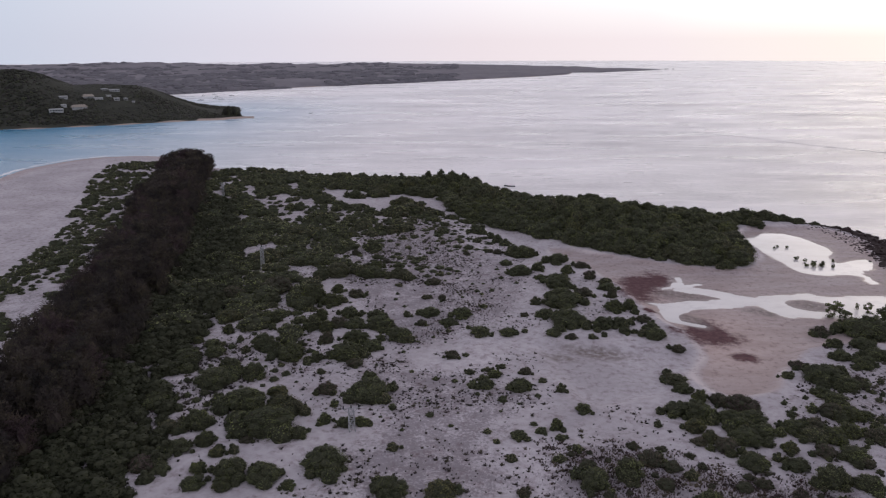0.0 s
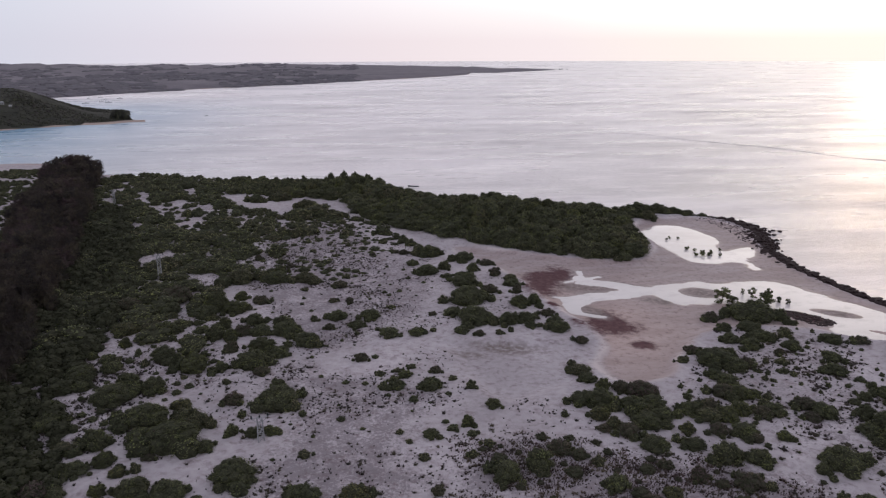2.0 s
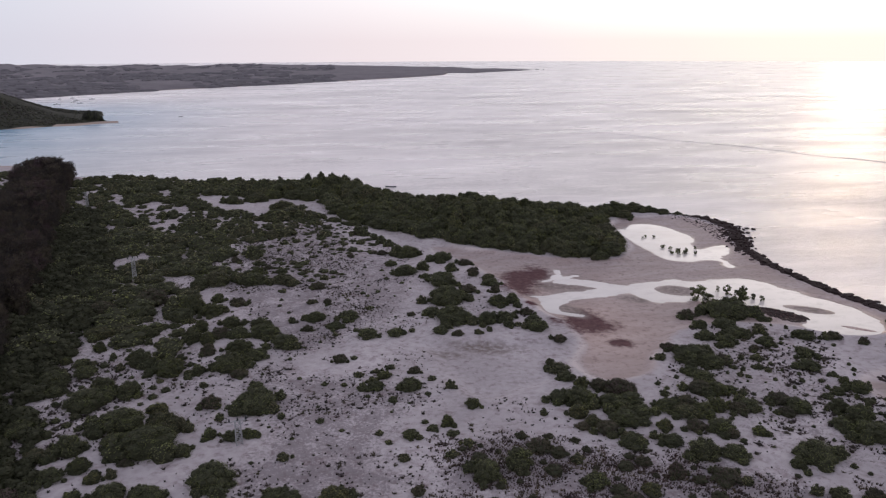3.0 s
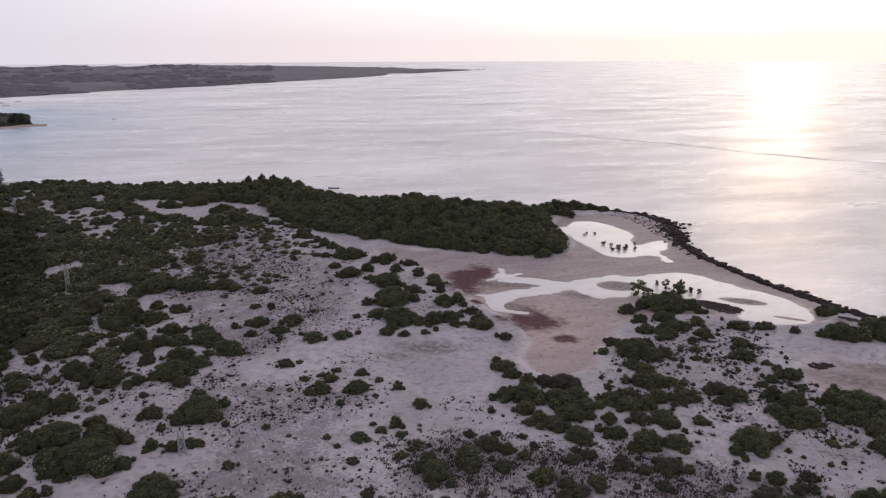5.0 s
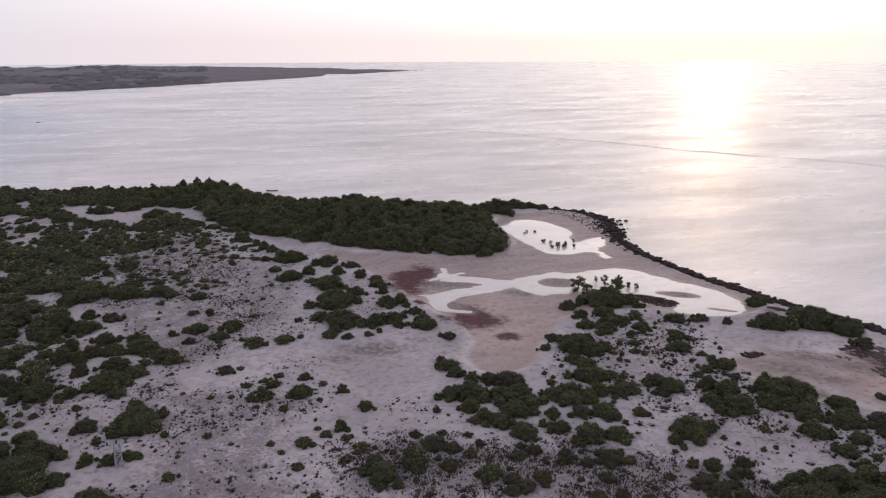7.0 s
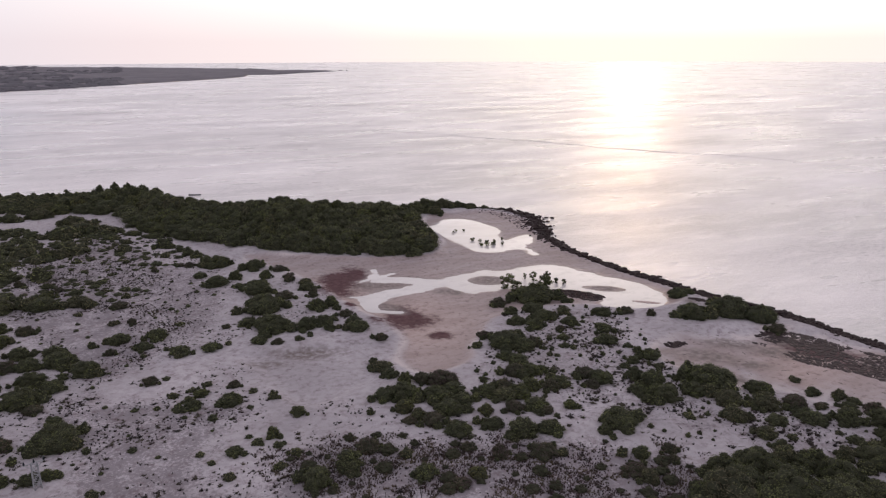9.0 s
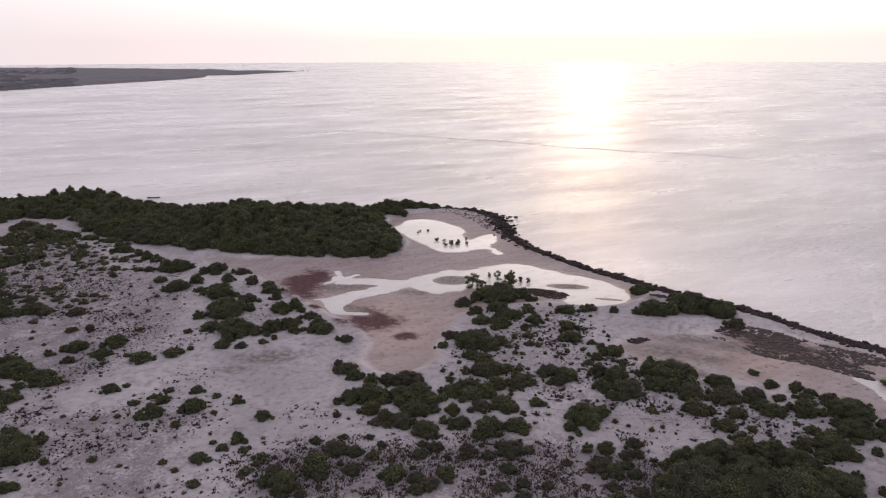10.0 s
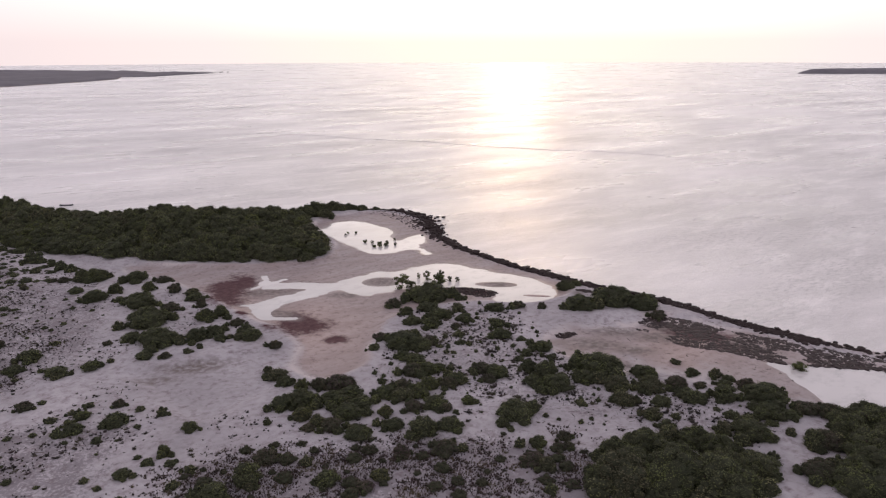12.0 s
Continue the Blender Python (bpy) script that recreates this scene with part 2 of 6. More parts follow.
SAND = ground_material()
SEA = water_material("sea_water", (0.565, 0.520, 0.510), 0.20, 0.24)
LAGOON = water_material("still_water", (0.58, 0.535, 0.52), 0.0, 0.05)
GREEN = leaf_material("green_leaves", (0.050, 0.058, 0.034), (0.110, 0.116, 0.062))
OLIVE = leaf_material("olive_leaves", (0.049, 0.056, 0.029), (0.104, 0.111, 0.046))
BRONZE = leaf_material("bronze_leaves", (0.058, 0.048, 0.044), (0.094, 0.076, 0.064))
NEEDLE = leaf_material("casuarina_needles", (0.029, 0.029, 0.029), (0.066, 0.054, 0.049))
GREEN_MASS = leaf_material("shrubland_leaves", (0.044, 0.060, 0.038), (0.160, 0.164, 0.082), True)
# near-black leaves: the shade of the windbreak is put into their colour
SHADE_MASS = leaf_material("shaded_shrub_leaves", (0.007, 0.009, 0.005), (0.016, 0.019, 0.008), True)
DRY_MASS = leaf_material("dry_stalks", (0.040, 0.030, 0.026), (0.076, 0.059, 0.052), True)
TUFT_MASS = leaf_material("tuft_leaves", (0.021, 0.019, 0.019), (0.053, 0.044, 0.038), True)
WOODLAND = leaf_material("far_woodland", (0.025, 0.027, 0.023), (0.050, 0.050, 0.040), True)
# solid lumps inside the crowns: shade between leaves set as a darker colour
SHADED_CORE = plain("shaded_core", (0.026, 0.028, 0.018), (0.052, 0.053, 0.032), 1.5, 0.95)
BARK = plain("bark", (0.045, 0.036, 0.030), (0.085, 0.066, 0.054), 2.0, 0.9, 0.02)
SLAB = plain("wet_slab", (0.020, 0.013, 0.014), (0.052, 0.035, 0.034), 0.5, 0.6, 0.1)
DEADWOOD = plain("driftwood", (0.09, 0.07, 0.06), (0.2, 0.17, 0.15), 1.5, 0.9, 0.02)
ROCK = plain("dark_rock", (0.020, 0.014, 0.014), (0.048, 0.033, 0.032), 0.6, 0.8, 0.15)
# distant land and woods: pale lilac base colours carry the haze
HAZED_LAND = plain("hazed_far_land", (0.128, 0.118, 0.130), (0.195, 0.176, 0.190), 0.012, 0.95)
HAZED_WOODS = plain("far_woods", (0.100, 0.096, 0.106), (0.150, 0.138, 0.150), 0.02, 0.95)
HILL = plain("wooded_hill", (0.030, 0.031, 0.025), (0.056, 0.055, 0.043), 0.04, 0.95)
FAR_SAND = plain("far_beach", (0.30, 0.235, 0.205), (0.36, 0.29, 0.25), 0.05, 0.9)
STEEL = plain("galvanised_steel", (0.24, 0.24, 0.25), (0.36, 0.36, 0.37), 3.0, 0.5, 0.0, 0.3)
LIMEWASH = plain("limewash", (0.34, 0.335, 0.33), (0.44, 0.435, 0.43), 0.5, 0.9)
THATCH = plain("thatch", (0.2, 0.17, 0.14), (0.32, 0.28, 0.24), 0.8, 0.95, 0.05)
DARK_GLASS = plain("window_glass", (0.02, 0.025, 0.03), (0.03, 0.035, 0.04), 0.5, 0.15)
HULL = plain("boat_paint", (0.05, 0.05, 0.06), (0.1, 0.09, 0.09), 1.0, 0.6)
WHITE_HULL = plain("white_boat_paint", (0.7, 0.7, 0.7), (0.8, 0.8, 0.8), 1.0, 0.5)
FOAM = plain("foam", (0.62, 0.62, 0.63), (0.8, 0.8, 0.8), 0.6, 0.9)

# ---- plan of the spit ----
SHORE = rounded([
    (-330, 200), (-275, 330), (-252, 405), (-258, 439), (-255, 463), (-246, 488), (-228, 503), (-200, 505), (-180, 492), (-160, 462),
    (-138, 446), (-108, 436), (-75, 425), (-44, 412), (-14, 400), (8, 398), (22, 384), (36, 354), (55, 342), (78, 342),
    (92, 326), (113, 312), (126, 306), (141, 302), (158, 291), (163, 275), (162, 258), (151, 236), (147, 219), (147, 197),
    (148, 180), (152, 166), (156, 151), (160, 135), (164, 124), (166, 110), (171, 98), (172, 89), (178, 74), (205, 30), (300, -150), (0, -500), (-500, -400),
])
BASIN = rounded([
    (19, 290), (41, 257), (65, 236), (89, 226), (104, 226), (112, 250), (112, 275), (130, 290), (152, 284), (158, 262), (148, 236),
    (143, 214), (143, 196), (146, 176), (150, 158), (140, 150), (126, 152), (116, 164), (106, 166), (90, 166), (80, 156), (70, 141), (59, 136), (50, 142), (31, 130), (26, 140),
    (25, 158), (20, 168), (44, 161), (60, 160), (62, 166), (58, 184), (56, 200), (52, 222), (34, 250),
])
DAMP = rounded([
    (34, 262), (60, 242), (90, 231), (112, 232), (116, 290), (152, 288), (160, 262), (150, 236), (147, 200), (152, 160), (140, 148), (112, 164), (92, 162), (80, 152), (70, 139),
    (58, 136), (53, 146), (60, 158), (62, 168), (58, 184), (56, 200), (50, 224),
])
FLAT_EAST = rounded([
    (113, 128), (128, 132), (142, 130), (158, 122), (164, 108), (168, 92), (176, 70), (186, 40), (160, 40), (138, 62), (134, 74), (126, 92), (116, 104), (112, 114),
])
POND = rounded([
    (114.4, 266.6), (121, 274), (128.1, 278.1), (134.1, 276.7), (137.1, 269.5), (138.6, 259.8), (139.1, 251.1), (133.2, 242.8), (131, 238), (134.7, 234.8), (141.1, 239.7),
    (145.7, 239.9), (144.6, 235.2), (140.5, 229.5), (135.2, 226.9), (133.6, 220), (132, 222), (128.1, 223), (121.9, 222.5), (116.5, 225.2), (114.9, 230.9), (114.6, 246.9), (114.2, 261.2),
], 1)
CHANNEL = rounded([
    (70.2, 211.2), (73.2, 213.4), (76.3, 209.2), (82.8, 206.9), (88.3, 201.9), (91.7, 201), (98.3, 202.3), (106.8, 204.9), (110.1, 201.2), (116.3, 200.9), (123.8, 202.2), (129.6, 200.8),
    (132.8, 198.6), (138.5, 183.7), (144.2, 173.2), (144.4, 163.8), (141.1, 156.1), (136.3, 151.9), (128, 150.9), (122.9, 154.8), (121, 160.2), (128, 165), (126.6, 167.7), (124.6, 174.3),
    (118.4, 177.1), (113, 181.4), (106.6, 184.3), (99, 184.8), (92.3, 184.8), (90.2, 191.9), (89.3, 195.8), (85.7, 194.3), (77.7, 192.6), (68.9, 190.2), (65.1, 188.8), (62.2, 183.1),
], 1)
# the lower stream's curl and the silt tongue between the two streams
CURL = rounded([(63.5, 180.2), (59, 183.1), (60.2, 189.8), (61.2, 194.2), (57.3, 197.3), (62.7, 196.1), (73.7, 197.8), (81.6, 199.6), (86, 197), (77.7, 192.6), (68.9, 190.2), (65.1, 188.8), (62.6, 184.5)], 1)
TONGUE = rounded([(66, 209), (74, 207.4), (79, 204), (82.2, 199.8), (79.1, 198.2), (73.7, 198), (66, 197), (58, 199)], 1)
# thin rivulets: a line and half a width
STREAMS = [([(74.3, 219.8), (73.4, 215.5), (71, 211.5), (66.5, 209.5)], 0.8), ([(78.5, 213.5), (74.5, 212), (71, 210.5)], 0.6), ([(134, 220), (132.6, 214.5)], 0.7), ([(63, 181.5), (68, 178.5)], 0.6)]
LAGOON_EAST = rounded([(147.4, 91.4), (147.8, 87.4), (147.1, 84.2), (144.6, 80.6), (142.8, 76.9), (141.5, 73), (140, 68), (140.7, 62.8), (140.9, 56.6), (144.1, 48.4), (182, 45), (176, 61.6), (166.6, 72.7), (157.7, 80.5), (151.3, 86.2)], 1)
BARS = [(103.5, 194.5, 5.3, 6.6, 62), (131.5, 172, 3.0, 7.0, 53), (135, 156.6, 1.2, 4.6, 49)]
ALGAE = [(62, 213, 12.5, 6.2, 70), (66.5, 174, 8.6, 6.2, 69), (70.6, 158.6, 2.2, 2.9, 66), (57, 189, 2.3, 1.6, 73), (58, 206, 3.4, 1.4, 74), (121.4, 171, 3.4, 7.2, 50), (116, 177, 3, 4, 50),
         (148.5, 111, 3.6, 7.6, 37), (149.5, 100, 2.2, 3.6, 34)]
SILT = [(36, 161, 10, 4, -18), (28, 158, 6, 2.5, -20), (71, 203, 6.4, 9.5, 71), (103.5, 194.5, 5.6, 7.2, 62), (88, 188.5, 3.0, 5.5, 60), (131.5, 172, 3.6, 7.4, 53), (66, 183, 3.2, 6, 20), (146, 150, 2.7, 2.9, 46), (98, 174, 3, 5, 62), (122, 120, 9, 4, -40), (134, 122, 9, 4, -40), (140, 114, 9, 4, -45), (128, 112, 6, 2.5, -40), (146, 118, 7, 4, -40), (152, 98, 8, 4, -60), (118, 108, 5, 2, -40)]
FOREST = rounded([
    (-33, 357), (-14, 353), (-1, 344), (3, 320), (10, 298), (19, 287), (32, 274), (41, 263), (55, 250), (66, 240), (80, 237), (93, 228), (103, 234), (110, 250), (110, 272),
    (118, 286), (112, 302), (88, 314), (74, 332), (54, 334), (34, 344), (20, 372), (4, 388), (-18, 384), (-30, 366),
])
SHRUBLAND = rounded([
    (-138, 440), (-107, 432), (-74, 420), (-46, 408), (-20, 396), (-34, 372), (-62, 372), (-60, 352), (-53, 335), (-32, 326), (-28, 305), (-33, 284), (-33, 250), (-30, 230), (-38, 214), (-40, 199), (-40, 185), (-34, 152), (-40, 149), (-66, 150), (-86, 215), (-106, 290),
], 1)
MOSAIC = rounded([(-66, 170), (-32, 180), (-22, 156), (-29, 143), (-42, 141), (-44, 118), (-50, 102), (-70, 100), (-66, 141)], 1)
WEST_DUNE = rounded([(-141, 200), (-145, 248), (-149, 277), (-179, 359), (-201, 419), (-212, 463), (-185, 478), (-158, 440), (-124, 320), (-98, 215), (-92, 150)], 1)
DRY_SCRUB = rounded([(22, 122), (48, 114), (78, 98), (92, 80), (85, 62), (60, 75), (40, 92), (11, 102)], 1)
TUFTS = rounded([
    (-33, 300), (4, 305), (15, 246), (33, 234), (24, 190), (5, 168), (-11, 155), (6, 150), (25, 136), (14, 126), (10, 116), (22, 100), (-24, 98),
    (-22, 116), (-12, 124), (-24, 141), (-19, 155), (-11, 161), (-22, 185), (-38, 214), (-36, 250),
], 1)
EAST_DUNE = rounded([(84, 150), (100, 164), (118, 160), (124, 148), (112, 126), (112, 108), (130, 80), (120, 60), (90, 90), (70, 110), (62, 128)], 1)


ROW_STRIP = np.array([(-166, 450), (-140, 452), (-97, 292), (-76, 215), (-62, 165), (-60, 135), (-62, 90), (-105, 60), (-100, 106), (-93, 150), (-106, 215), (-127, 295)], float)


def blob(x, y, cx, cy, a, b, turn):
    c, s = math.cos(radians(turn)), math.sin(radians(turn))
    u, v = (x - cx) * c + (y - cy) * s, -(x - cx) * s + (y - cy) * c
    return np.sqrt((u / a) ** 2 + (v / b) ** 2)


def terrain(x, y, masks=False):
    """Height of the sand, and where it is wet or covered."""
    x, y = np.asarray(x, float).ravel(), np.asarray(y, float).ravel()
    wob = 5 * (fbm(x / 14, y / 14, 3, 3) - 0.5)
    shore = depth_in(SHORE, x, y) + 0.5 * wob
    west = smoothstep(-120, -200, x)
    dune = 0.25 + 0.8 * smoothstep(0, 10 + 40 * west, shore) + 0.9 * (fbm(x / 22, y / 22, 5, 4) - 0.5) * smoothstep(8, 22, shore)
    dune = dune + 0.35 * (fbm(x / 4, y / 4, 9, 3) - 0.5) * smoothstep(8, 16, shore) * (1 - 0.8 * smoothstep(-150, -190, x))
    z = np.where(shore > 0, dune * smoothstep(0, 3 + 12 * west, shore), -5 * smoothstep(0, 40, -shore))
    basin = np.maximum(depth_in(BASIN, x, y), depth_in(FLAT_EAST, x, y)) + 0.45 * wob
    flat = smoothstep(-2.0, 2.0, basin)
    z = np.where(shore > 0, z * (1 - flat) + 0.16 * flat, z)
    fine = 1.6 * (fbm(x / 5, y / 5, 12, 4) - 0.5)
    bars = np.minimum.reduce([blob(x, y, *b) for b in BARS])
    pool = np.maximum.reduce([depth_in(POND, x, y), depth_in(CHANNEL, x, y), depth_in(CURL, x, y), depth_in(LAGOON_EAST, x, y)])
    pool = np.minimum(pool, 0.6 - depth_in(TONGUE, x, y)) + 0.55 * fine
    for line, half in STREAMS:
        pts = along(line, np.linspace(0, 1, 40))
        pool = np.maximum(pool, half - np.min([np.hypot(x - a, y - b) for a, b in pts], 0) + 0.35 * fine)
    flow = (0.83 * x - 0.56 * y, 0.56 * x + 0.83 * y)
    braid = 2.1 * (fbm(flow[0] / 16, flow[1] / 4.5, 15, 4) - 0.47) + 1.9 * (fbm(flow[0] / 6, flow[1] / 1.8, 19, 4) - 0.5)
    pool = np.minimum(pool + braid, (bars - 1 + 0.12 * fine) * 5)
    z = z - 0.30 * smoothstep(-1.0, 1.0, pool) * flat + 0.05 * fine * flat
    rills = fbm(flow[0] / 13, flow[1] / 3.4, 51, 5) - 0.5
    z = z + 0.30 * rills * flat * smoothstep(-6, -1, pool) * (depth_in(CHANNEL, x, y) > -10) * (x < 128)
    if not masks:
        return z
    algae = np.minimum.reduce([blob(x, y, *a) for a in ALGAE]) + 0.35 * fine + 1.3 * (fbm(x / 7, y / 7, 33, 4) - 0.5)
    litter = np.maximum.reduce([smoothstep(-6, 8, depth_in(p, x, y)) * k for p, k in ((TUFTS, 0.95), (DRY_SCRUB, 1.15), (SHRUBLAND, 0.7), (WEST_DUNE, 0.6), (MOSAIC, 0.8), (EAST_DUNE, 0.65), (ROW_STRIP, 2.0))])
    damp = np.maximum(depth_in(DAMP, x, y), 0.45 * depth_in(FLAT_EAST, x, y) - 2 + 6 * (fbm(x / 9, y / 9, 65, 4) - 0.5)) + 1.5 * wob
    film = smoothstep(-3.0, 0.6, pool + 2.6 * (fbm(x / 8, y / 8, 61, 4) - 0.5)) * flat
    wet = np.maximum(smoothstep(-1.2, 1.8, np.minimum(damp, basin + 2) + fine) * 0.9, smoothstep(4 + 10 * west, 0, shore))
    pink = np.maximum.reduce([np.exp(-np.minimum(blob(x, y, *g) ** 2, 30)) for g in ((68, 170, 26, 20, 70), (58, 195, 18, 9, 100), (134, 152, 9, 20, -50), (140, 108, 10, 20, -50))])
    pink = np.clip(pink + 0.5 * (fbm(x / 15, y / 15, 41, 3) - 0.5), 0, 1)
    return z, wet, pink, smoothstep(1.7, 0.0, algae), litter * (1 - flat), smoothstep(1.4, 0.2, np.minimum.reduce([blob(x, y, *b) for b in SILT]) + 0.5 * fine), np.exp(-((np.minimum(damp, basin) + 0.6 + 0.5 * fine) / 1.1) ** 2) * (shore > 6), film


def spread(low, high, step, far):
    inner = np.arange(low, high + 0.1, step)
    grow = step * np.cumsum(1.35 ** np.arange(1, 40))
    grow = grow[grow < far]
    return np.concatenate([low - grow[::-1], inner, high + grow])


def sheet(xs, ys):
    nx, ny = len(xs), len(ys)
    gx, gy = np.meshgrid(xs, ys)
    i = np.arange((nx - 1) * (ny - 1))
    a = (i // (nx - 1)) * nx + i % (nx - 1)
    return gx.ravel(), gy.ravel(), np.stack([a, a + 1, a + nx + 1, a + nx], 1)


def finer(line, low, high, step):
    line = line[(line < low) | (line > high)]
    return np.sort(np.concatenate([line, np.arange(low, high + 0.01, step)]))


gx, gy, faces = sheet(finer(spread(-265, 195, 1.3, 3000), 52, 164, 0.65), finer(spread(36, 510, 1.3, 2700), 138, 286, 0.65))
gz, wet, pink, algae, litter, silt, rim, film = terrain(gx, gy, True)
ground = link_mesh("ground", np.stack([gx, gy, gz], 1), faces, SAND, smooth=True)
for key, values in (("wet", wet), ("pink", pink), ("algae", algae), ("litter", litter), ("silt", silt), ("rim", rim), ("film", film)):
    attribute(ground, key, values)
tagged(ground, "pale sandy spit with low dunes, damp hollows and dark weed stains", "ground", kind="structure")

# ---- sea ----
bearings = np.radians(np.concatenate([np.arange(-180, -42, 6), np.arange(-42, 78, 0.4), np.arange(78, 181, 6)]))
radii = 20 * 1.016 ** np.arange(0, 362)
radii = radii[radii < 4900]
radii = np.append(radii, 4925)
gb, gr = np.meshgrid(bearings, radii)
sx, sy = (gr * np.sin(gb)).ravel(), (gr * np.cos(gb)).ravel()
sz = np.zeros_like(sx)
nb = len(bearings)
i = np.arange((nb - 1) * (len(radii) - 1))
a = (i // (nb - 1)) * nb + i % (nb - 1)
water = link_mesh("water", np.stack([sx, sy, sz], 1), np.stack([a, a + nb, a + nb + 1, a + 1], 1), SEA, smooth=True)
attribute(water, "ripple", 0.32 + 0.68 * smoothstep(2600, 300, np.hypot(sx, sy)))
attribute(water, "lagoon_blue", smoothstep(-20, -360, sx) * smoothstep(1300, 800, sy))
tagged(water, "pale rippled sea reflecting the low sunset sky", "sea", kind="structure")


def swell(line, high, wide, label, seed):
    """A long low breaking crest: a smooth ridge that swells and fades along its line."""
    n = 420
    pts = along(line, np.linspace(0, 1, n))
    for _ in range(60):
        pts[1:-1] = 0.25 * pts[:-2] + 0.5 * pts[1:-1] + 0.25 * pts[2:]
    ahead = np.gradient(pts, axis=0)
    side = np.stack([ahead[:, 1], -ahead[:, 0]], 1) / np.linalg.norm(ahead, axis=1)[:, None]
    k = np.arange(n)
    pts = pts + side * (7 * (fbm(k / 26.0, 0 * k, seed, 4) - 0.5))[:, None]
    tall = high * np.sin(math.pi * (k + 0.5) / n) ** 0.5 * (0.45 + 0.9 * fbm(k / 13.0, 0 * k, seed + 5, 4))
    rows = []
    for u, h in ((-1, -0.03), (-0.55, 0.22), (-0.2, 0.8), (0.0, 1.0), (0.12, 0.7), (0.3, 0.2), (0.6, -0.03)):
        q = pts + side * u * wide
        rows.append(np.stack([q[:, 0], q[:, 1], tall * h + (0.012 if h > 0 else -0.03)], 1))
    m = len(rows)
    v = np.concatenate(rows)
    f = [(j * n + i, j * n + i + 1, (j + 1) * n + i + 1, (j + 1) * n + i) for j in range(m - 1) for i in range(n - 1)]
    ob = link_mesh("wave_crest", v, f, SEA, smooth=True)
    attribute(ob, "ripple", [1.0] * len(v))
    attribute(ob, "lagoon_blue", [0.0] * len(v))
    return tagged(ob, label, "wave", kind="structure")


swell([(173, 630), (192, 644), (217, 643), (235, 620), (256, 594), (276, 549), (310, 497), (340, 433), (360, 404), (382, 381), (406, 329), (419, 294), (421, 263)], 0.46, 4.0, "long thin dark wave crest crossing the pale sea", 3)
swell([(-10, 815), (28, 799), (72, 774), (115, 738), (152, 700)], 0.40, 4.5, "faint low wave crest on the pale sea", 8)


def pool(name, outline, z, label):
    me = bpy.data.meshes.new(name)
    me.from_pydata([(*q, z) for q in outline], [], [list(range(len(outline)))])
    me.materials.append(LAGOON)
    return tagged(new(name, me), label, "pool", kind="structure")


pool("pool_water", BASIN, 0.07, "shallow still tidal pools and channels reflecting the pale sky")
pool("lagoon_water", FLAT_EAST, 0.07, "still grey lagoon behind the rock shelf")


# ---- foliage ----
def dome(cx, cy, r, top, rng, n=8, rings=4, base=0.0):
    """A rough half-round lump standing on the ground, or raised to a base."""
    verts, faces = [(cx, cy, base + top * rng.uniform(0.9, 1.0))], []
    for j in range(1, rings + 1):
        a = math.pi / 2 * j / rings
        for i in range(n):
            b = 2 * math.pi * (i + 0.5 * (j % 2)) / n
            k = rng.uniform(0.82, 1.02)
            verts.append((cx + k * r * math.sin(a) * math.cos(b), cy + k * r * math.sin(a) * math.sin(b), base + max(k * top * math.cos(a), 0.0)))
    for i in range(n):
        faces.append((0, 1 + i, 1 + (i + 1) % n))
    for j in range(rings - 1):
        for i in range(n):
            p, q = 1 + j * n + i, 1 + j * n + (i + 1) % n
            faces.append((p, p + n, q + n, q))
    return verts, faces


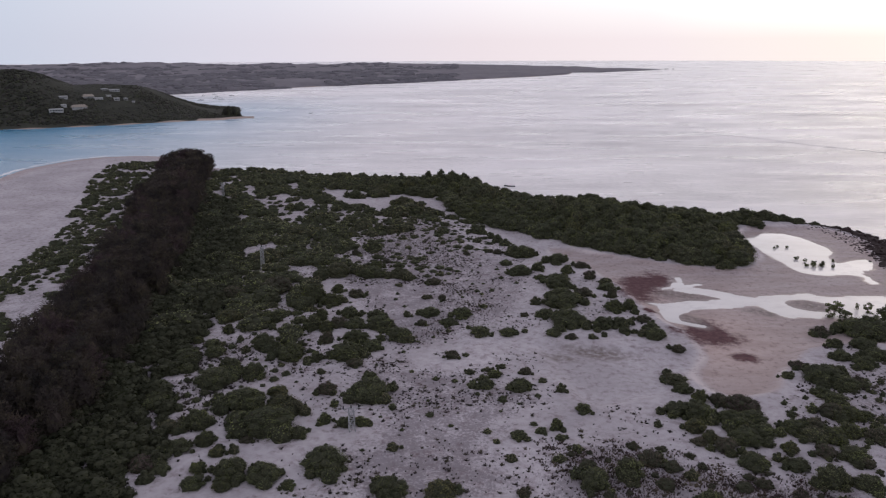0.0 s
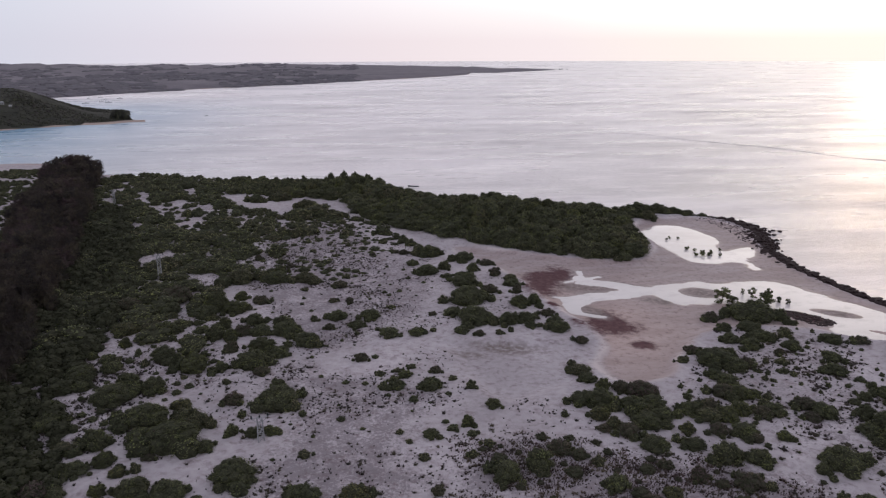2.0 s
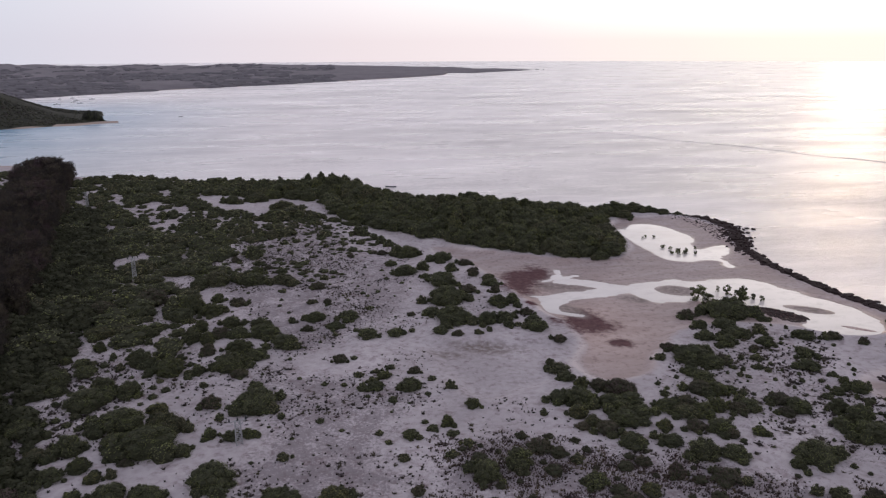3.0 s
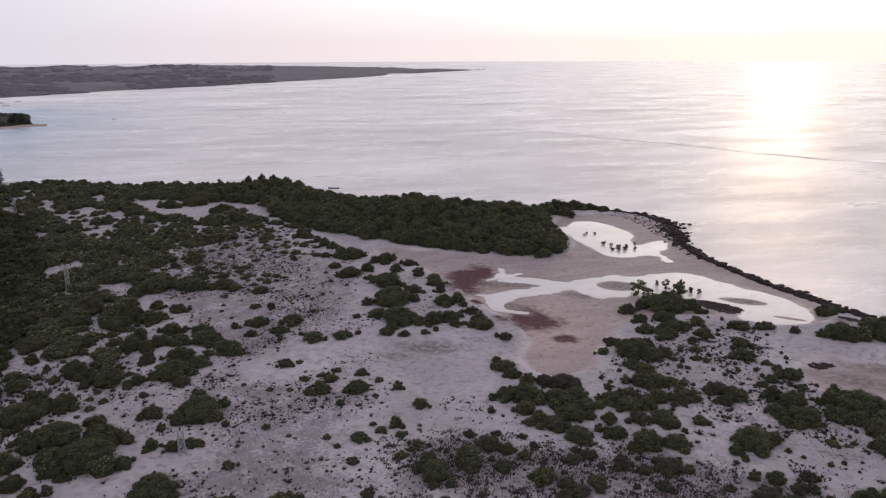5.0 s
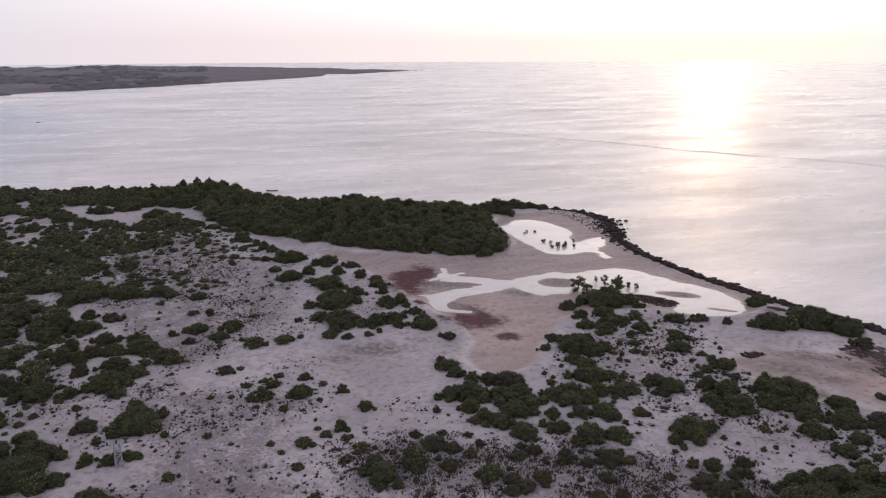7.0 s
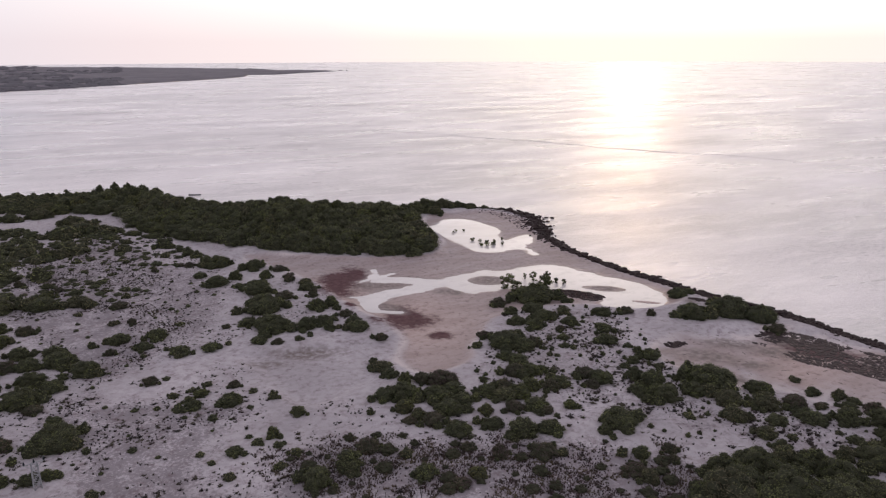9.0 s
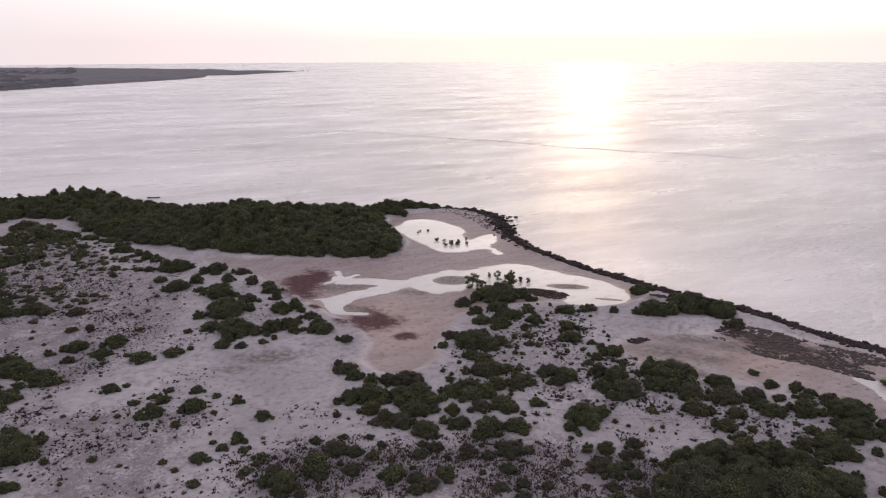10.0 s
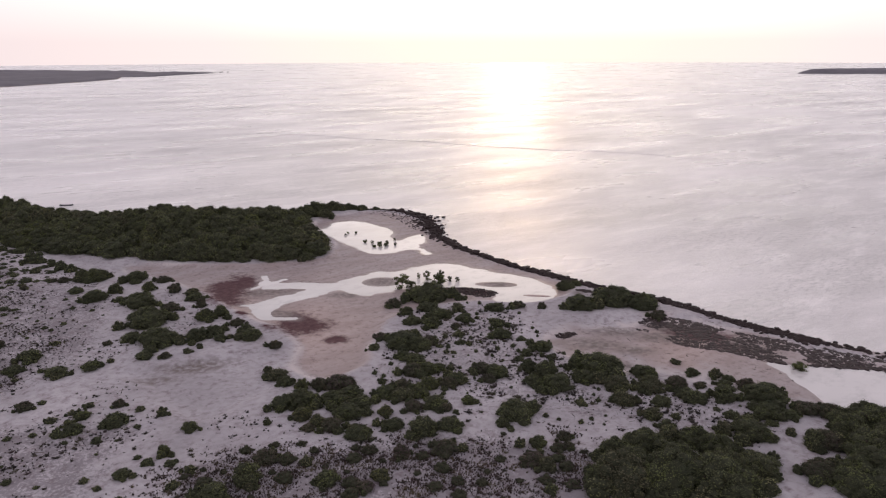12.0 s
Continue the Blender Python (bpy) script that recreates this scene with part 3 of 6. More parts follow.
def crown(seed, lobes, leaves, leaf, high_lobes=0.75):
    """A shrub crown one metre wide and one high, leafy down to the ground: gentle lumps, coloured dark as inner shade,
    under many small leaf sprays. Also says how many faces are lumps.
    """
    rng = random.Random(seed)
    verts, faces, leaf_v, leaf_f, lumps = [], [], [], [], [(0.0, 0.0, 0.44, 0.0, 0.86)]
    small = 1.0 if lobes < 8 else 0.85 if lobes < 16 else 0.68
    for k in range(lobes):
        turn, share = k * 2.4 + rng.uniform(-0.5, 0.5), math.sqrt((k + 0.3) / lobes)
        lean = math.pi / 2 * share * rng.uniform(0.75, 1.0)
        r = rng.uniform(0.13, 0.24) * small
        foot = max(0.86 * math.cos(lean) * rng.uniform(high_lobes, 1.0) - 0.30 * r, 0.0)
        lumps.append((0.38 * math.sin(lean) * math.cos(turn), 0.38 * math.sin(lean) * math.sin(turn), r, foot, r * rng.uniform(1.2, 1.8)))
    total = sum(r * r for _, _, r, _, _ in lumps)
    for cx, cy, r, foot, top in lumps:
        v, f = dome(cx, cy, r * 0.93, top * 0.94, rng, 10 if r > 0.3 else 6, 5 if r > 0.3 else 3, foot)
        base = len(verts)
        verts += v
        faces += [tuple(base + i for i in g) for g in f]
        for _ in range(int(leaves * r * r / total)):
            u, w = rng.uniform(0, 2 * math.pi), rng.uniform(-0.25 if foot else 0.0, 1.0)
            s = math.sqrt(1 - w * w)
            k = rng.uniform(0.90, 1.10) + 0.04 * math.sin(5 * u + seed) * s
            n = Vector((s * math.cos(u) / r, s * math.sin(u) / r, w / top)).normalized()
            p = Vector((cx + k * r * s * math.cos(u), cy + k * r * s * math.sin(u), max(foot + k * top * w, 0.015)))
            t = n.cross(Vector((rng.uniform(-1, 1), rng.uniform(-1, 1), rng.uniform(-1, 1)))).normalized()
            if rng.random() < 0.2:
                out = (n + Vector((rng.uniform(-0.5, 0.5), rng.uniform(-0.5, 0.5), rng.uniform(0.0, 0.9)))).normalized()
                a, b = out * leaf * rng.uniform(0.7, 1.5), t * leaf * rng.uniform(0.3, 0.6)
            else:
                side = (n * rng.uniform(-0.1, 0.35) + n.cross(t) * rng.choice((-1, 1)) * rng.uniform(0.4, 1)).normalized()
                a, b = t * leaf * rng.uniform(0.5, 1.3), side * leaf * rng.uniform(0.35, 0.8)
            base = len(leaf_v)
            leaf_v += [tuple(p - a * 0.7), tuple(p + b), tuple(p + a), tuple(p - b)]
            leaf_f.append((base, base + 1, base + 2, base + 3))
    cores = len(faces)
    faces += [tuple(len(verts) + i for i in g) for g in leaf_f]
    return np.array(verts + leaf_v), faces, cores


def stems(seed, count=5):
    """Leaning stems that fork under a crown; one metre wide, one high."""
    rng = random.Random(seed)
    bm = bmesh.new()
    for k in range(count):
        turn = 2 * math.pi * k / count + rng.uniform(-0.4, 0.4)
        tip = Vector((0.26 * math.cos(turn), 0.26 * math.sin(turn), rng.uniform(0.45, 0.7)))
        foot = Vector((0.05 * math.cos(turn), 0.05 * math.sin(turn), -0.08))
        way = (tip - foot)
        cone = bmesh.ops.create_cone(bm, segments=5, radius1=0.03, radius2=0.012, depth=way.length, cap_ends=True)
        turn_m = way.to_track_quat("Z", "Y").to_matrix().to_4x4()
        bmesh.ops.transform(bm, matrix=Matrix.Translation((foot + tip) / 2) @ turn_m, verts=cone["verts"])
    me = bpy.data.meshes.new("stem")
    bm.to_mesh(me)
    bm.free()
    me.materials.append(BARK)
    return me


def mesh_of(name, verts, faces, mat, cores=0):
    me = bpy.data.meshes.new(name)
    me.from_pydata([tuple(v) for v in verts], [], faces)
    me.materials.append(mat)
    me.materials.append(SHADED_CORE)
    me.polygons.foreach_set("material_index", [1] * cores + [0] * (len(faces) - cores))
    return me


def leafy(model, mat):
    verts, faces, cores = model
    return mesh_of("crown", verts, faces, mat, cores)


SIZES = {"small": (5, 260, 0.068), "medium": (13, 950, 0.036), "large": (30, 3600, 0.018)}
CROWNS = {}
for size, (lobes, leaves, leaf) in SIZES.items():
    for shade, mat in (("green", GREEN), ("olive", OLIVE), ("bronze", BRONZE)):
        CROWNS[size, shade] = [leafy(crown(31 * k + len(size) * 7 + len(shade), lobes, leaves, leaf), mat) for k in range(3)]
STEMS = [stems(k) for k in range(3)]
LABELS = {
    "green": "dense dark green rounded shrub growing on pale sand",
    "olive": "olive-green leafy shrub with yellowish tips on sand",
    "bronze": "dry bronze-brown low shrub on pale sand",
}
chance = random.Random(11)


def shrub(x, y, wide, high, shade, group="shrubs on the dunes"):
    size = "small" if wide < 2.6 else "medium" if wide < 6 else "large"
    thing = new("shrub")
    thing.location = (x, y, float(terrain([x], [y])[0]) - 0.05)
    thing.rotation_euler = (0, 0, chance.uniform(0, 6.28))
    thing.scale = (wide * 1.05, wide * chance.uniform(0.85, 1.05), min(max(high * 1.2, 0.40 * wide), 0.6 * wide + 0.6, 6.2))
    new("crown", chance.choice(CROWNS[size, shade])).parent = thing
    new("stem", chance.choice(STEMS)).parent = thing
    tagged(thing, LABELS[shade] if wide > 2 else "small " + LABELS[shade], "shrub", group)
    return thing


# the shrubs of the dunes from west to east: x, y, width, height, kind of leaf
PLANTING = []
PLANTING += [
    (-61.5, 201.6, 8.1, 2.7, "b"), (-60.1, 140.9, 4.7, 2, "g"), (-59.9, 166.3, 2.7, 1.7, "o"), (-59.2, 156, 7.6, 2.1, "g"), (-58.2, 134.3, 6.7, 1.9, "g"), (-57.4, 150.6, 4.7, 1.3, "g"),
    (-56.9, 182.3, 7.3, 2.3, "o"), (-56, 164.5, 4.8, 1.4, "g"), (-54.6, 113.1, 2.9, 1, "b"), (-54.5, 198.4, 3.8, 1.5, "g"), (-54.2, 172.7, 3.4, 2.1, "o"), (-53.9, 159.5, 4.7, 1.9, "g"),
    (-52.5, 131.4, 2.2, 1.4, "g"), (-51.9, 111.3, 5.7, 1.6, "b"), (-51.7, 123.9, 5.2, 1.5, "g"), (-51.3, 177.6, 4.6, 1.3, "g"), (-50.7, 184, 6, 1.7, "g"), (-50, 167.7, 1.9, 1.2, "g"),
    (-49.7, 206.9, 11.5, 3.2, "b"), (-49.2, 143.5, 9.4, 2.6, "g"), (-48.9, 196.3, 7.6, 2.1, "g"), (-48.3, 110.4, 3.8, 1.1, "g"),
]
PLANTING += [
    (-47.8, 117.2, 5.2, 1.6, "g"), (-47.7, 150.3, 5.7, 2.7, "g"), (-46.8, 160.6, 2.4, 1.5, "b"), (-46.6, 125.2, 5.3, 3.2, "g"), (-45.3, 180, 5.3, 2.8, "g"), (-44, 175.8, 2.6, 1.2, "g"),
    (-43.4, 119, 4.4, 2.1, "o"), (-43.3, 163.9, 7.2, 3, "g"), (-42.2, 186.3, 3, 0.8, "g"), (-42, 110.4, 3.4, 1.3, "o"), (-41.8, 147.5, 5.4, 3, "g"), (-41.5, 105.7, 4.5, 1.3, "g"),
    (-40.2, 115.5, 3.5, 1.2, "o"), (-40, 156.6, 2.6, 1.6, "g"), (-39.8, 175, 4, 1.5, "g"), (-39.5, 186.2, 3, 0.9, "g"), (-39.4, 133, 9.9, 3.2, "g"), (-39, 125.5, 6.3, 2.6, "g"),
    (-38.6, 191.9, 7.7, 2.2, "g"), (-38.3, 219.8, 7, 2, "g"), (-37.9, 180.1, 4.4, 1.4, "g"), (-37.4, 115.9, 2.4, 1.5, "b"),
]
PLANTING += [
    (-37.1, 164.5, 3.2, 1.2, "g"), (-36.8, 196.9, 7.9, 4.3, "o"), (-36.2, 104.9, 3.6, 1.8, "o"), (-36.1, 119.7, 2.7, 0.7, "b"), (-36, 108.7, 6.1, 3, "g"), (-35.4, 157.7, 7.7, 2.9, "o"),
    (-34.5, 164.5, 2.4, 1.5, "o"), (-34.3, 138.5, 4.6, 1.9, "o"), (-33.6, 176.2, 5.7, 3.5, "g"), (-33.4, 222.7, 10.6, 3, "g"), (-32.9, 124, 11.5, 3.2, "g"), (-32.4, 182.4, 4.5, 2.8, "o"),
    (-31.3, 194.9, 8.1, 2.8, "o"), (-31.1, 130.9, 7.9, 3.3, "g"), (-30.9, 204.5, 4.3, 2.2, "o"), (-30.9, 285.1, 3.6, 1.8, "b"), (-30.6, 246.2, 3.1, 1.9, "b"), (-30.2, 107.9, 6.6, 1.9, "g"),
    (-29.7, 173.9, 4.3, 2.6, "o"), (-29.3, 155.7, 3.6, 2.1, "g"), (-28.6, 166.5, 4.1, 2.5, "b"), (-27.4, 130.6, 2.4, 1.5, "g"),
]
PLANTING += [
    (-27.3, 177.9, 5.8, 2, "b"), (-27, 121.4, 3.9, 1.7, "g"), (-26.5, 224.8, 6.1, 1.8, "g"), (-25.5, 104.8, 2.7, 1.3, "g"), (-25.3, 185.1, 6, 2.4, "g"), (-25.2, 201.1, 5.2, 1.9, "b"),
    (-25.2, 280.8, 5.3, 2.4, "b"), (-24.9, 252.1, 8, 3.6, "o"), (-24.5, 139.5, 4.7, 1.9, "b"), (-22.9, 126.4, 3, 1.9, "g"), (-22.9, 241.7, 3.5, 1.4, "g"), (-22.7, 177.7, 5.8, 2, "g"),
    (-22.6, 156.9, 7.7, 3.7, "g"), (-22.4, 220.3, 8.8, 2.5, "g"), (-21.9, 133.2, 2, 1.3, "g"), (-21.8, 229.6, 4.8, 2.1, "o"), (-21.6, 168.4, 6.9, 2.3, "o"), (-20.4, 111.3, 8.5, 2.6, "g"),
    (-20.1, 152.5, 4.3, 1.2, "b"), (-19.4, 308.3, 10.6, 3.4, "b"), (-19.1, 236.2, 3.8, 1.3, "b"), (-19, 332.9, 7.8, 2.2, "b"),
]
PLANTING += [
    (-18.7, 125.3, 3.6, 1.6, "g"), (-18, 183.6, 6, 2.1, "g"), (-16.9, 162.3, 5.6, 1.9, "g"), (-16.8, 177.1, 7.8, 2.4, "g"), (-16.7, 280.5, 10.6, 3, "b"), (-16.6, 258.7, 2.1, 0.7, "b"),
    (-16.1, 146.3, 3.4, 1.1, "g"), (-15.6, 125.9, 3.8, 1.1, "o"), (-15.2, 137.3, 9.8, 2.7, "g"), (-14.8, 230.2, 3.7, 1, "g"), (-14.7, 267.1, 3, 0.8, "b"), (-13.4, 210.3, 2.4, 0.9, "b"),
    (-13.2, 219.7, 8.1, 2.3, "g"), (-13.2, 318.4, 11.4, 3.2, "b"), (-12.7, 291.9, 3.7, 1.3, "b"), (-12.6, 254.7, 2.4, 0.8, "b"), (-11.1, 169.4, 7.7, 2.2, "g"), (-10.7, 268.6, 3, 0.8, "b"),
    (-10.2, 131.7, 1.8, 1.1, "o"), (-9.7, 184.4, 2.4, 1.5, "g"), (-9.1, 116.8, 2.6, 1.1, "b"), (-8.7, 103.2, 6.4, 2.6, "g"),
]
PLANTING += [
    (-6.9, 229.5, 3, 1, "b"), (-6.9, 262.3, 2.1, 0.7, "b"), (-5.7, 178.3, 3.2, 1.4, "b"), (-5.5, 308.2, 9.2, 3.1, "b"), (-4.9, 199, 3.2, 0.9, "b"), (-4.6, 246.9, 2.4, 0.7, "b"),
    (-3.7, 185.5, 6, 1.7, "g"), (-2.7, 212.6, 5.1, 1.4, "b"), (-2.2, 296.5, 3.8, 1.4, "b"), (-1, 274.6, 3.9, 2.1, "b"), (-0.7, 221.2, 2.5, 1.6, "b"), (-0.5, 103.1, 5.6, 1.6, "o"),
    (-0.2, 197.2, 2.9, 1.7, "b"), (-0, 258.8, 2.1, 1.3, "b"), (1.2, 178.6, 4.7, 1.3, "g"), (2, 157.6, 3.9, 1.5, "b"), (5.2, 158.4, 2.1, 0.6, "g"), (5.4, 185, 5.7, 1.8, "g"),
    (5.9, 148.8, 2.5, 0.9, "b"), (6.2, 141.3, 2.6, 1.6, "g"), (8.3, 244.9, 2.7, 1.1, "b"), (8.6, 144.5, 2.9, 1.3, "g"),
]
PLANTING += [
    (9.1, 141.4, 4, 1.6, "g"), (9.4, 172.1, 5.7, 1.6, "g"), (9.6, 118.9, 1.6, 0.6, "b"), (9.8, 150, 2.3, 0.6, "b"), (11, 191, 2.5, 0.7, "b"), (11.2, 147, 3.7, 1.1, "o"),
    (11.7, 113, 2.2, 1.2, "b"), (12, 135, 2.1, 1.1, "o"), (12.9, 102.4, 2.7, 1.4, "b"), (13, 261.8, 3.3, 1.6, "b"), (13.1, 151.3, 2.3, 0.6, "b"), (13.5, 276.5, 6.8, 3.7, "g"),
    (13.7, 120.6, 3.5, 1, "g"), (16, 140.2, 4.7, 2.4, "g"), (16.2, 171.8, 4.8, 1.5, "g"), (16.5, 247.5, 2.7, 1.1, "b"), (17.1, 125.1, 1.7, 0.6, "o"), (18.2, 148.4, 3, 1.3, "b"),
    (18.3, 269.4, 3.4, 2, "g"), (18.3, 122.2, 2.3, 0.9, "o"), (19, 245.8, 4.3, 1.2, "b"), (20.3, 262.5, 4.5, 2.6, "g"),
]
PLANTING += [
    (20.4, 113.1, 2.4, 0.7, "b"), (20.6, 172.9, 2, 1, "b"), (20.8, 233, 4.4, 1.2, "g"), (21.3, 143.9, 2.2, 0.6, "b"), (21.4, 123.9, 3.2, 1.8, "o"), (21.5, 119.7, 2.3, 0.6, "g"),
    (21.8, 184.4, 2.7, 0.8, "b"), (22.7, 257.7, 4.5, 2.2, "g"), (23.8, 116, 2.4, 1, "b"), (24.3, 245.6, 5.8, 3.6, "g"), (24.6, 223, 7.8, 2.5, "g"), (24.6, 139.2, 2.6, 1.6, "b"),
    (24.8, 105.7, 6.5, 2.4, "g"), (27.2, 184.5, 5.4, 1.6, "g"), (27.7, 171.1, 4.2, 1.3, "g"), (27.7, 130.7, 3.8, 1.1, "o"), (28, 243.5, 8.8, 3.2, "o"), (30.5, 217.9, 3.9, 1.1, "g"),
    (30.8, 107.5, 5.4, 3.3, "g"), (30.9, 226.6, 4.4, 2.7, "g"), (31.9, 168.7, 3.4, 0.9, "b"), (32.7, 178.5, 10.5, 2.9, "g"),
]
PLANTING += [
    (32.8, 193.2, 11.9, 3.3, "g"), (34.2, 218.4, 3.5, 1.1, "g"), (34.5, 235.2, 3.8, 2, "g"), (34.7, 209.7, 9.8, 2.7, "g"), (36, 112.6, 5.1, 1.4, "b"), (36.8, 168.3, 2.3, 1.2, "b"),
    (37.2, 217, 3.9, 1.1, "g"), (38.4, 235.6, 7.6, 2.1, "g"), (39.5, 222.7, 4.3, 2.7, "g"), (40.1, 169.6, 2, 1.2, "g"), (40.5, 124.3, 1.8, 1.1, "o"), (40.9, 200.7, 5.6, 1.6, "b"),
    (40.9, 175.8, 7, 2.6, "g"), (41.4, 107.1, 2.6, 1.6, "b"), (41.9, 100, 4.3, 2, "g"), (45.1, 229.2, 5.2, 1.7, "b"), (45.6, 217, 4.3, 2.5, "b"), (45.8, 171.9, 3.8, 1.2, "g"),
    (45.8, 130.1, 5.8, 1.6, "g"), (46, 177.3, 6, 1.7, "g"), (46.3, 94.8, 3.6, 1, "b"), (46.4, 118.3, 3.2, 0.9, "b"),
]
PLANTING += [
    (46.8, 188.8, 5.7, 2.7, "o"), (47, 123, 4.4, 2, "o"), (48.5, 198.7, 3.6, 2.3, "b"), (48.5, 119.1, 3.3, 2, "g"), (48.7, 171.7, 1.5, 0.9, "b"), (48.9, 206.1, 5.8, 2, "g"),
    (49.1, 128.8, 6.9, 2.9, "g"), (49.3, 211.2, 4.5, 2, "g"), (49.6, 148.7, 2.6, 1.5, "b"), (50, 96.3, 3.7, 1, "o"), (50.4, 145.2, 5.6, 1.6, "g"), (50.4, 139.3, 4.4, 1.2, "g"),
    (50.4, 116.6, 5.3, 1.5, "b"), (51.3, 190, 4.5, 2.7, "g"), (52, 185.5, 2.5, 1.6, "g"), (52, 134.7, 3.6, 2.2, "o"), (52, 104.8, 3, 1.4, "b"), (52.5, 168.7, 6.1, 2.2, "g"),
    (52.7, 180.5, 4.6, 1.3, "b"), (53.1, 110.9, 5.4, 2.1, "g"), (53.3, 174.5, 4.5, 1.5, "g"), (55, 118.9, 6.5, 1.8, "g"),
]
PLANTING += [
    (55.3, 125.4, 6.8, 1.9, "g"), (55.4, 133.6, 4.3, 2.1, "b"), (55.8, 160.9, 3.9, 1.4, "b"), (56.2, 100.1, 3.5, 2.2, "b"), (58, 112.8, 2.1, 1.3, "b"), (59, 125.9, 5.8, 2, "g"),
    (59, 121.2, 5.6, 1.6, "g"), (59.2, 131.7, 7.1, 2, "b"), (60.3, 110.4, 4.6, 1.3, "g"), (61.5, 115.5, 3.1, 1.9, "o"), (63.7, 105.6, 5.5, 3.4, "g"), (63.8, 98.1, 5.8, 1.6, "b"),
    (65.6, 123, 5.7, 1.6, "g"), (67.4, 128, 2.2, 1.2, "g"), (67.4, 114.6, 4.4, 1.2, "b"), (67.8, 119.9, 5.6, 1.6, "g"), (69.4, 104.5, 5.1, 2.1, "g"), (69.6, 102.1, 2, 1.1, "g"),
    (69.9, 124, 4.7, 1.3, "b"), (71.2, 77.6, 2.4, 1.4, "g"), (71.4, 119.6, 5.7, 2, "o"), (71.8, 113.6, 5.5, 1.5, "g"),
]
PLANTING += [
    (72.7, 111, 3.2, 1.3, "b"), (74.7, 145.5, 3.2, 0.9, "g"), (74.8, 86.1, 4.9, 1.4, "b"), (75.2, 121.1, 5.1, 2, "o"), (75.3, 83.3, 3.5, 2, "g"), (75.7, 128.5, 6, 1.7, "b"),
    (76.2, 91.8, 2.4, 1.5, "b"), (78.2, 99.7, 2.8, 1.7, "g"), (78.3, 137, 4.6, 1.3, "g"), (78.4, 111, 3.5, 1.1, "o"), (78.4, 97.1, 1.7, 0.9, "g"), (78.4, 84.3, 2.4, 0.7, "o"),
    (78.6, 127.6, 6, 1.9, "o"), (78.9, 89.9, 3.3, 1.8, "g"), (79.1, 133.7, 5.5, 1.5, "g"), (79.2, 119.6, 4.6, 1.3, "b"), (79.5, 150.8, 4.1, 1.2, "b"), (81.6, 123.6, 2.4, 1.1, "b"),
    (81.7, 144, 9.2, 2.6, "g"), (81.7, 120.4, 5.3, 1.7, "g"), (81.8, 127.7, 3.7, 1.3, "o"), (83, 101.5, 7.9, 2.2, "g"),
]
PLANTING += [
    (83, 86.4, 2.8, 0.8, "b"), (84.1, 126.5, 2.4, 0.9, "b"), (84.6, 89.2, 3.3, 1.4, "b"), (84.7, 140.6, 6.5, 1.8, "g"), (86.4, 146.4, 4.1, 2.2, "g"), (87.8, 116.8, 4.1, 1.2, "b"),
    (87.9, 141.1, 4, 1.8, "b"), (88.2, 134.2, 1.8, 0.9, "b"), (88.9, 137.8, 1.6, 0.7, "b"), (89.4, 121.7, 5.2, 1.5, "b"), (89.5, 133.2, 1.8, 0.5, "b"), (90.9, 118.3, 5.9, 1.7, "g"),
    (91.6, 155.2, 5.2, 1.5, "g"), (93.1, 142.2, 1.9, 1, "b"), (93.8, 162.6, 4.5, 1.8, "g"), (94.2, 150.4, 5.1, 2.3, "g"), (94.2, 79.9, 6.4, 1.8, "g"), (94.4, 136.9, 2.6, 0.7, "g"),
    (95.1, 134.7, 1.8, 0.9, "b"), (95.3, 110.6, 4.8, 1.4, "g"), (95.6, 172.5, 5.6, 1.7, "b"), (96.4, 97.2, 2.5, 0.7, "b"),
]
PLANTING += [
    (96.7, 141.7, 3.5, 1.1, "g"), (97.8, 81.9, 3.1, 1.3, "g"), (98.1, 106.4, 7.6, 2.1, "g"), (98.5, 116.4, 3.8, 2.2, "g"), (98.8, 146.3, 2.8, 1.4, "b"), (99.7, 112, 5.7, 3.5, "g"),
    (99.8, 155.7, 6.4, 1.9, "g"), (99.9, 121.6, 2.6, 0.7, "g"), (100.3, 162.1, 6, 1.8, "g"), (101, 75.3, 6.4, 1.8, "o"), (102.2, 109.2, 2.5, 0.9, "b"), (103.2, 122.7, 3.2, 1.4, "g"),
    (103.3, 81.2, 4.2, 1.2, "g"), (104.1, 149.3, 4.8, 1.3, "g"), (104.1, 85.7, 4.4, 1.7, "g"), (104.2, 93.1, 5.2, 2.4, "g"), (105, 104.6, 5.3, 1.9, "g"), (105.2, 135.4, 5.6, 1.6, "g"),
    (105.8, 176.2, 8, 2.2, "b"), (106.6, 117.9, 2.6, 0.7, "b"), (106.6, 65.4, 3.5, 1.2, "g"), (106.9, 63.1, 5.7, 1.6, "g"),
]
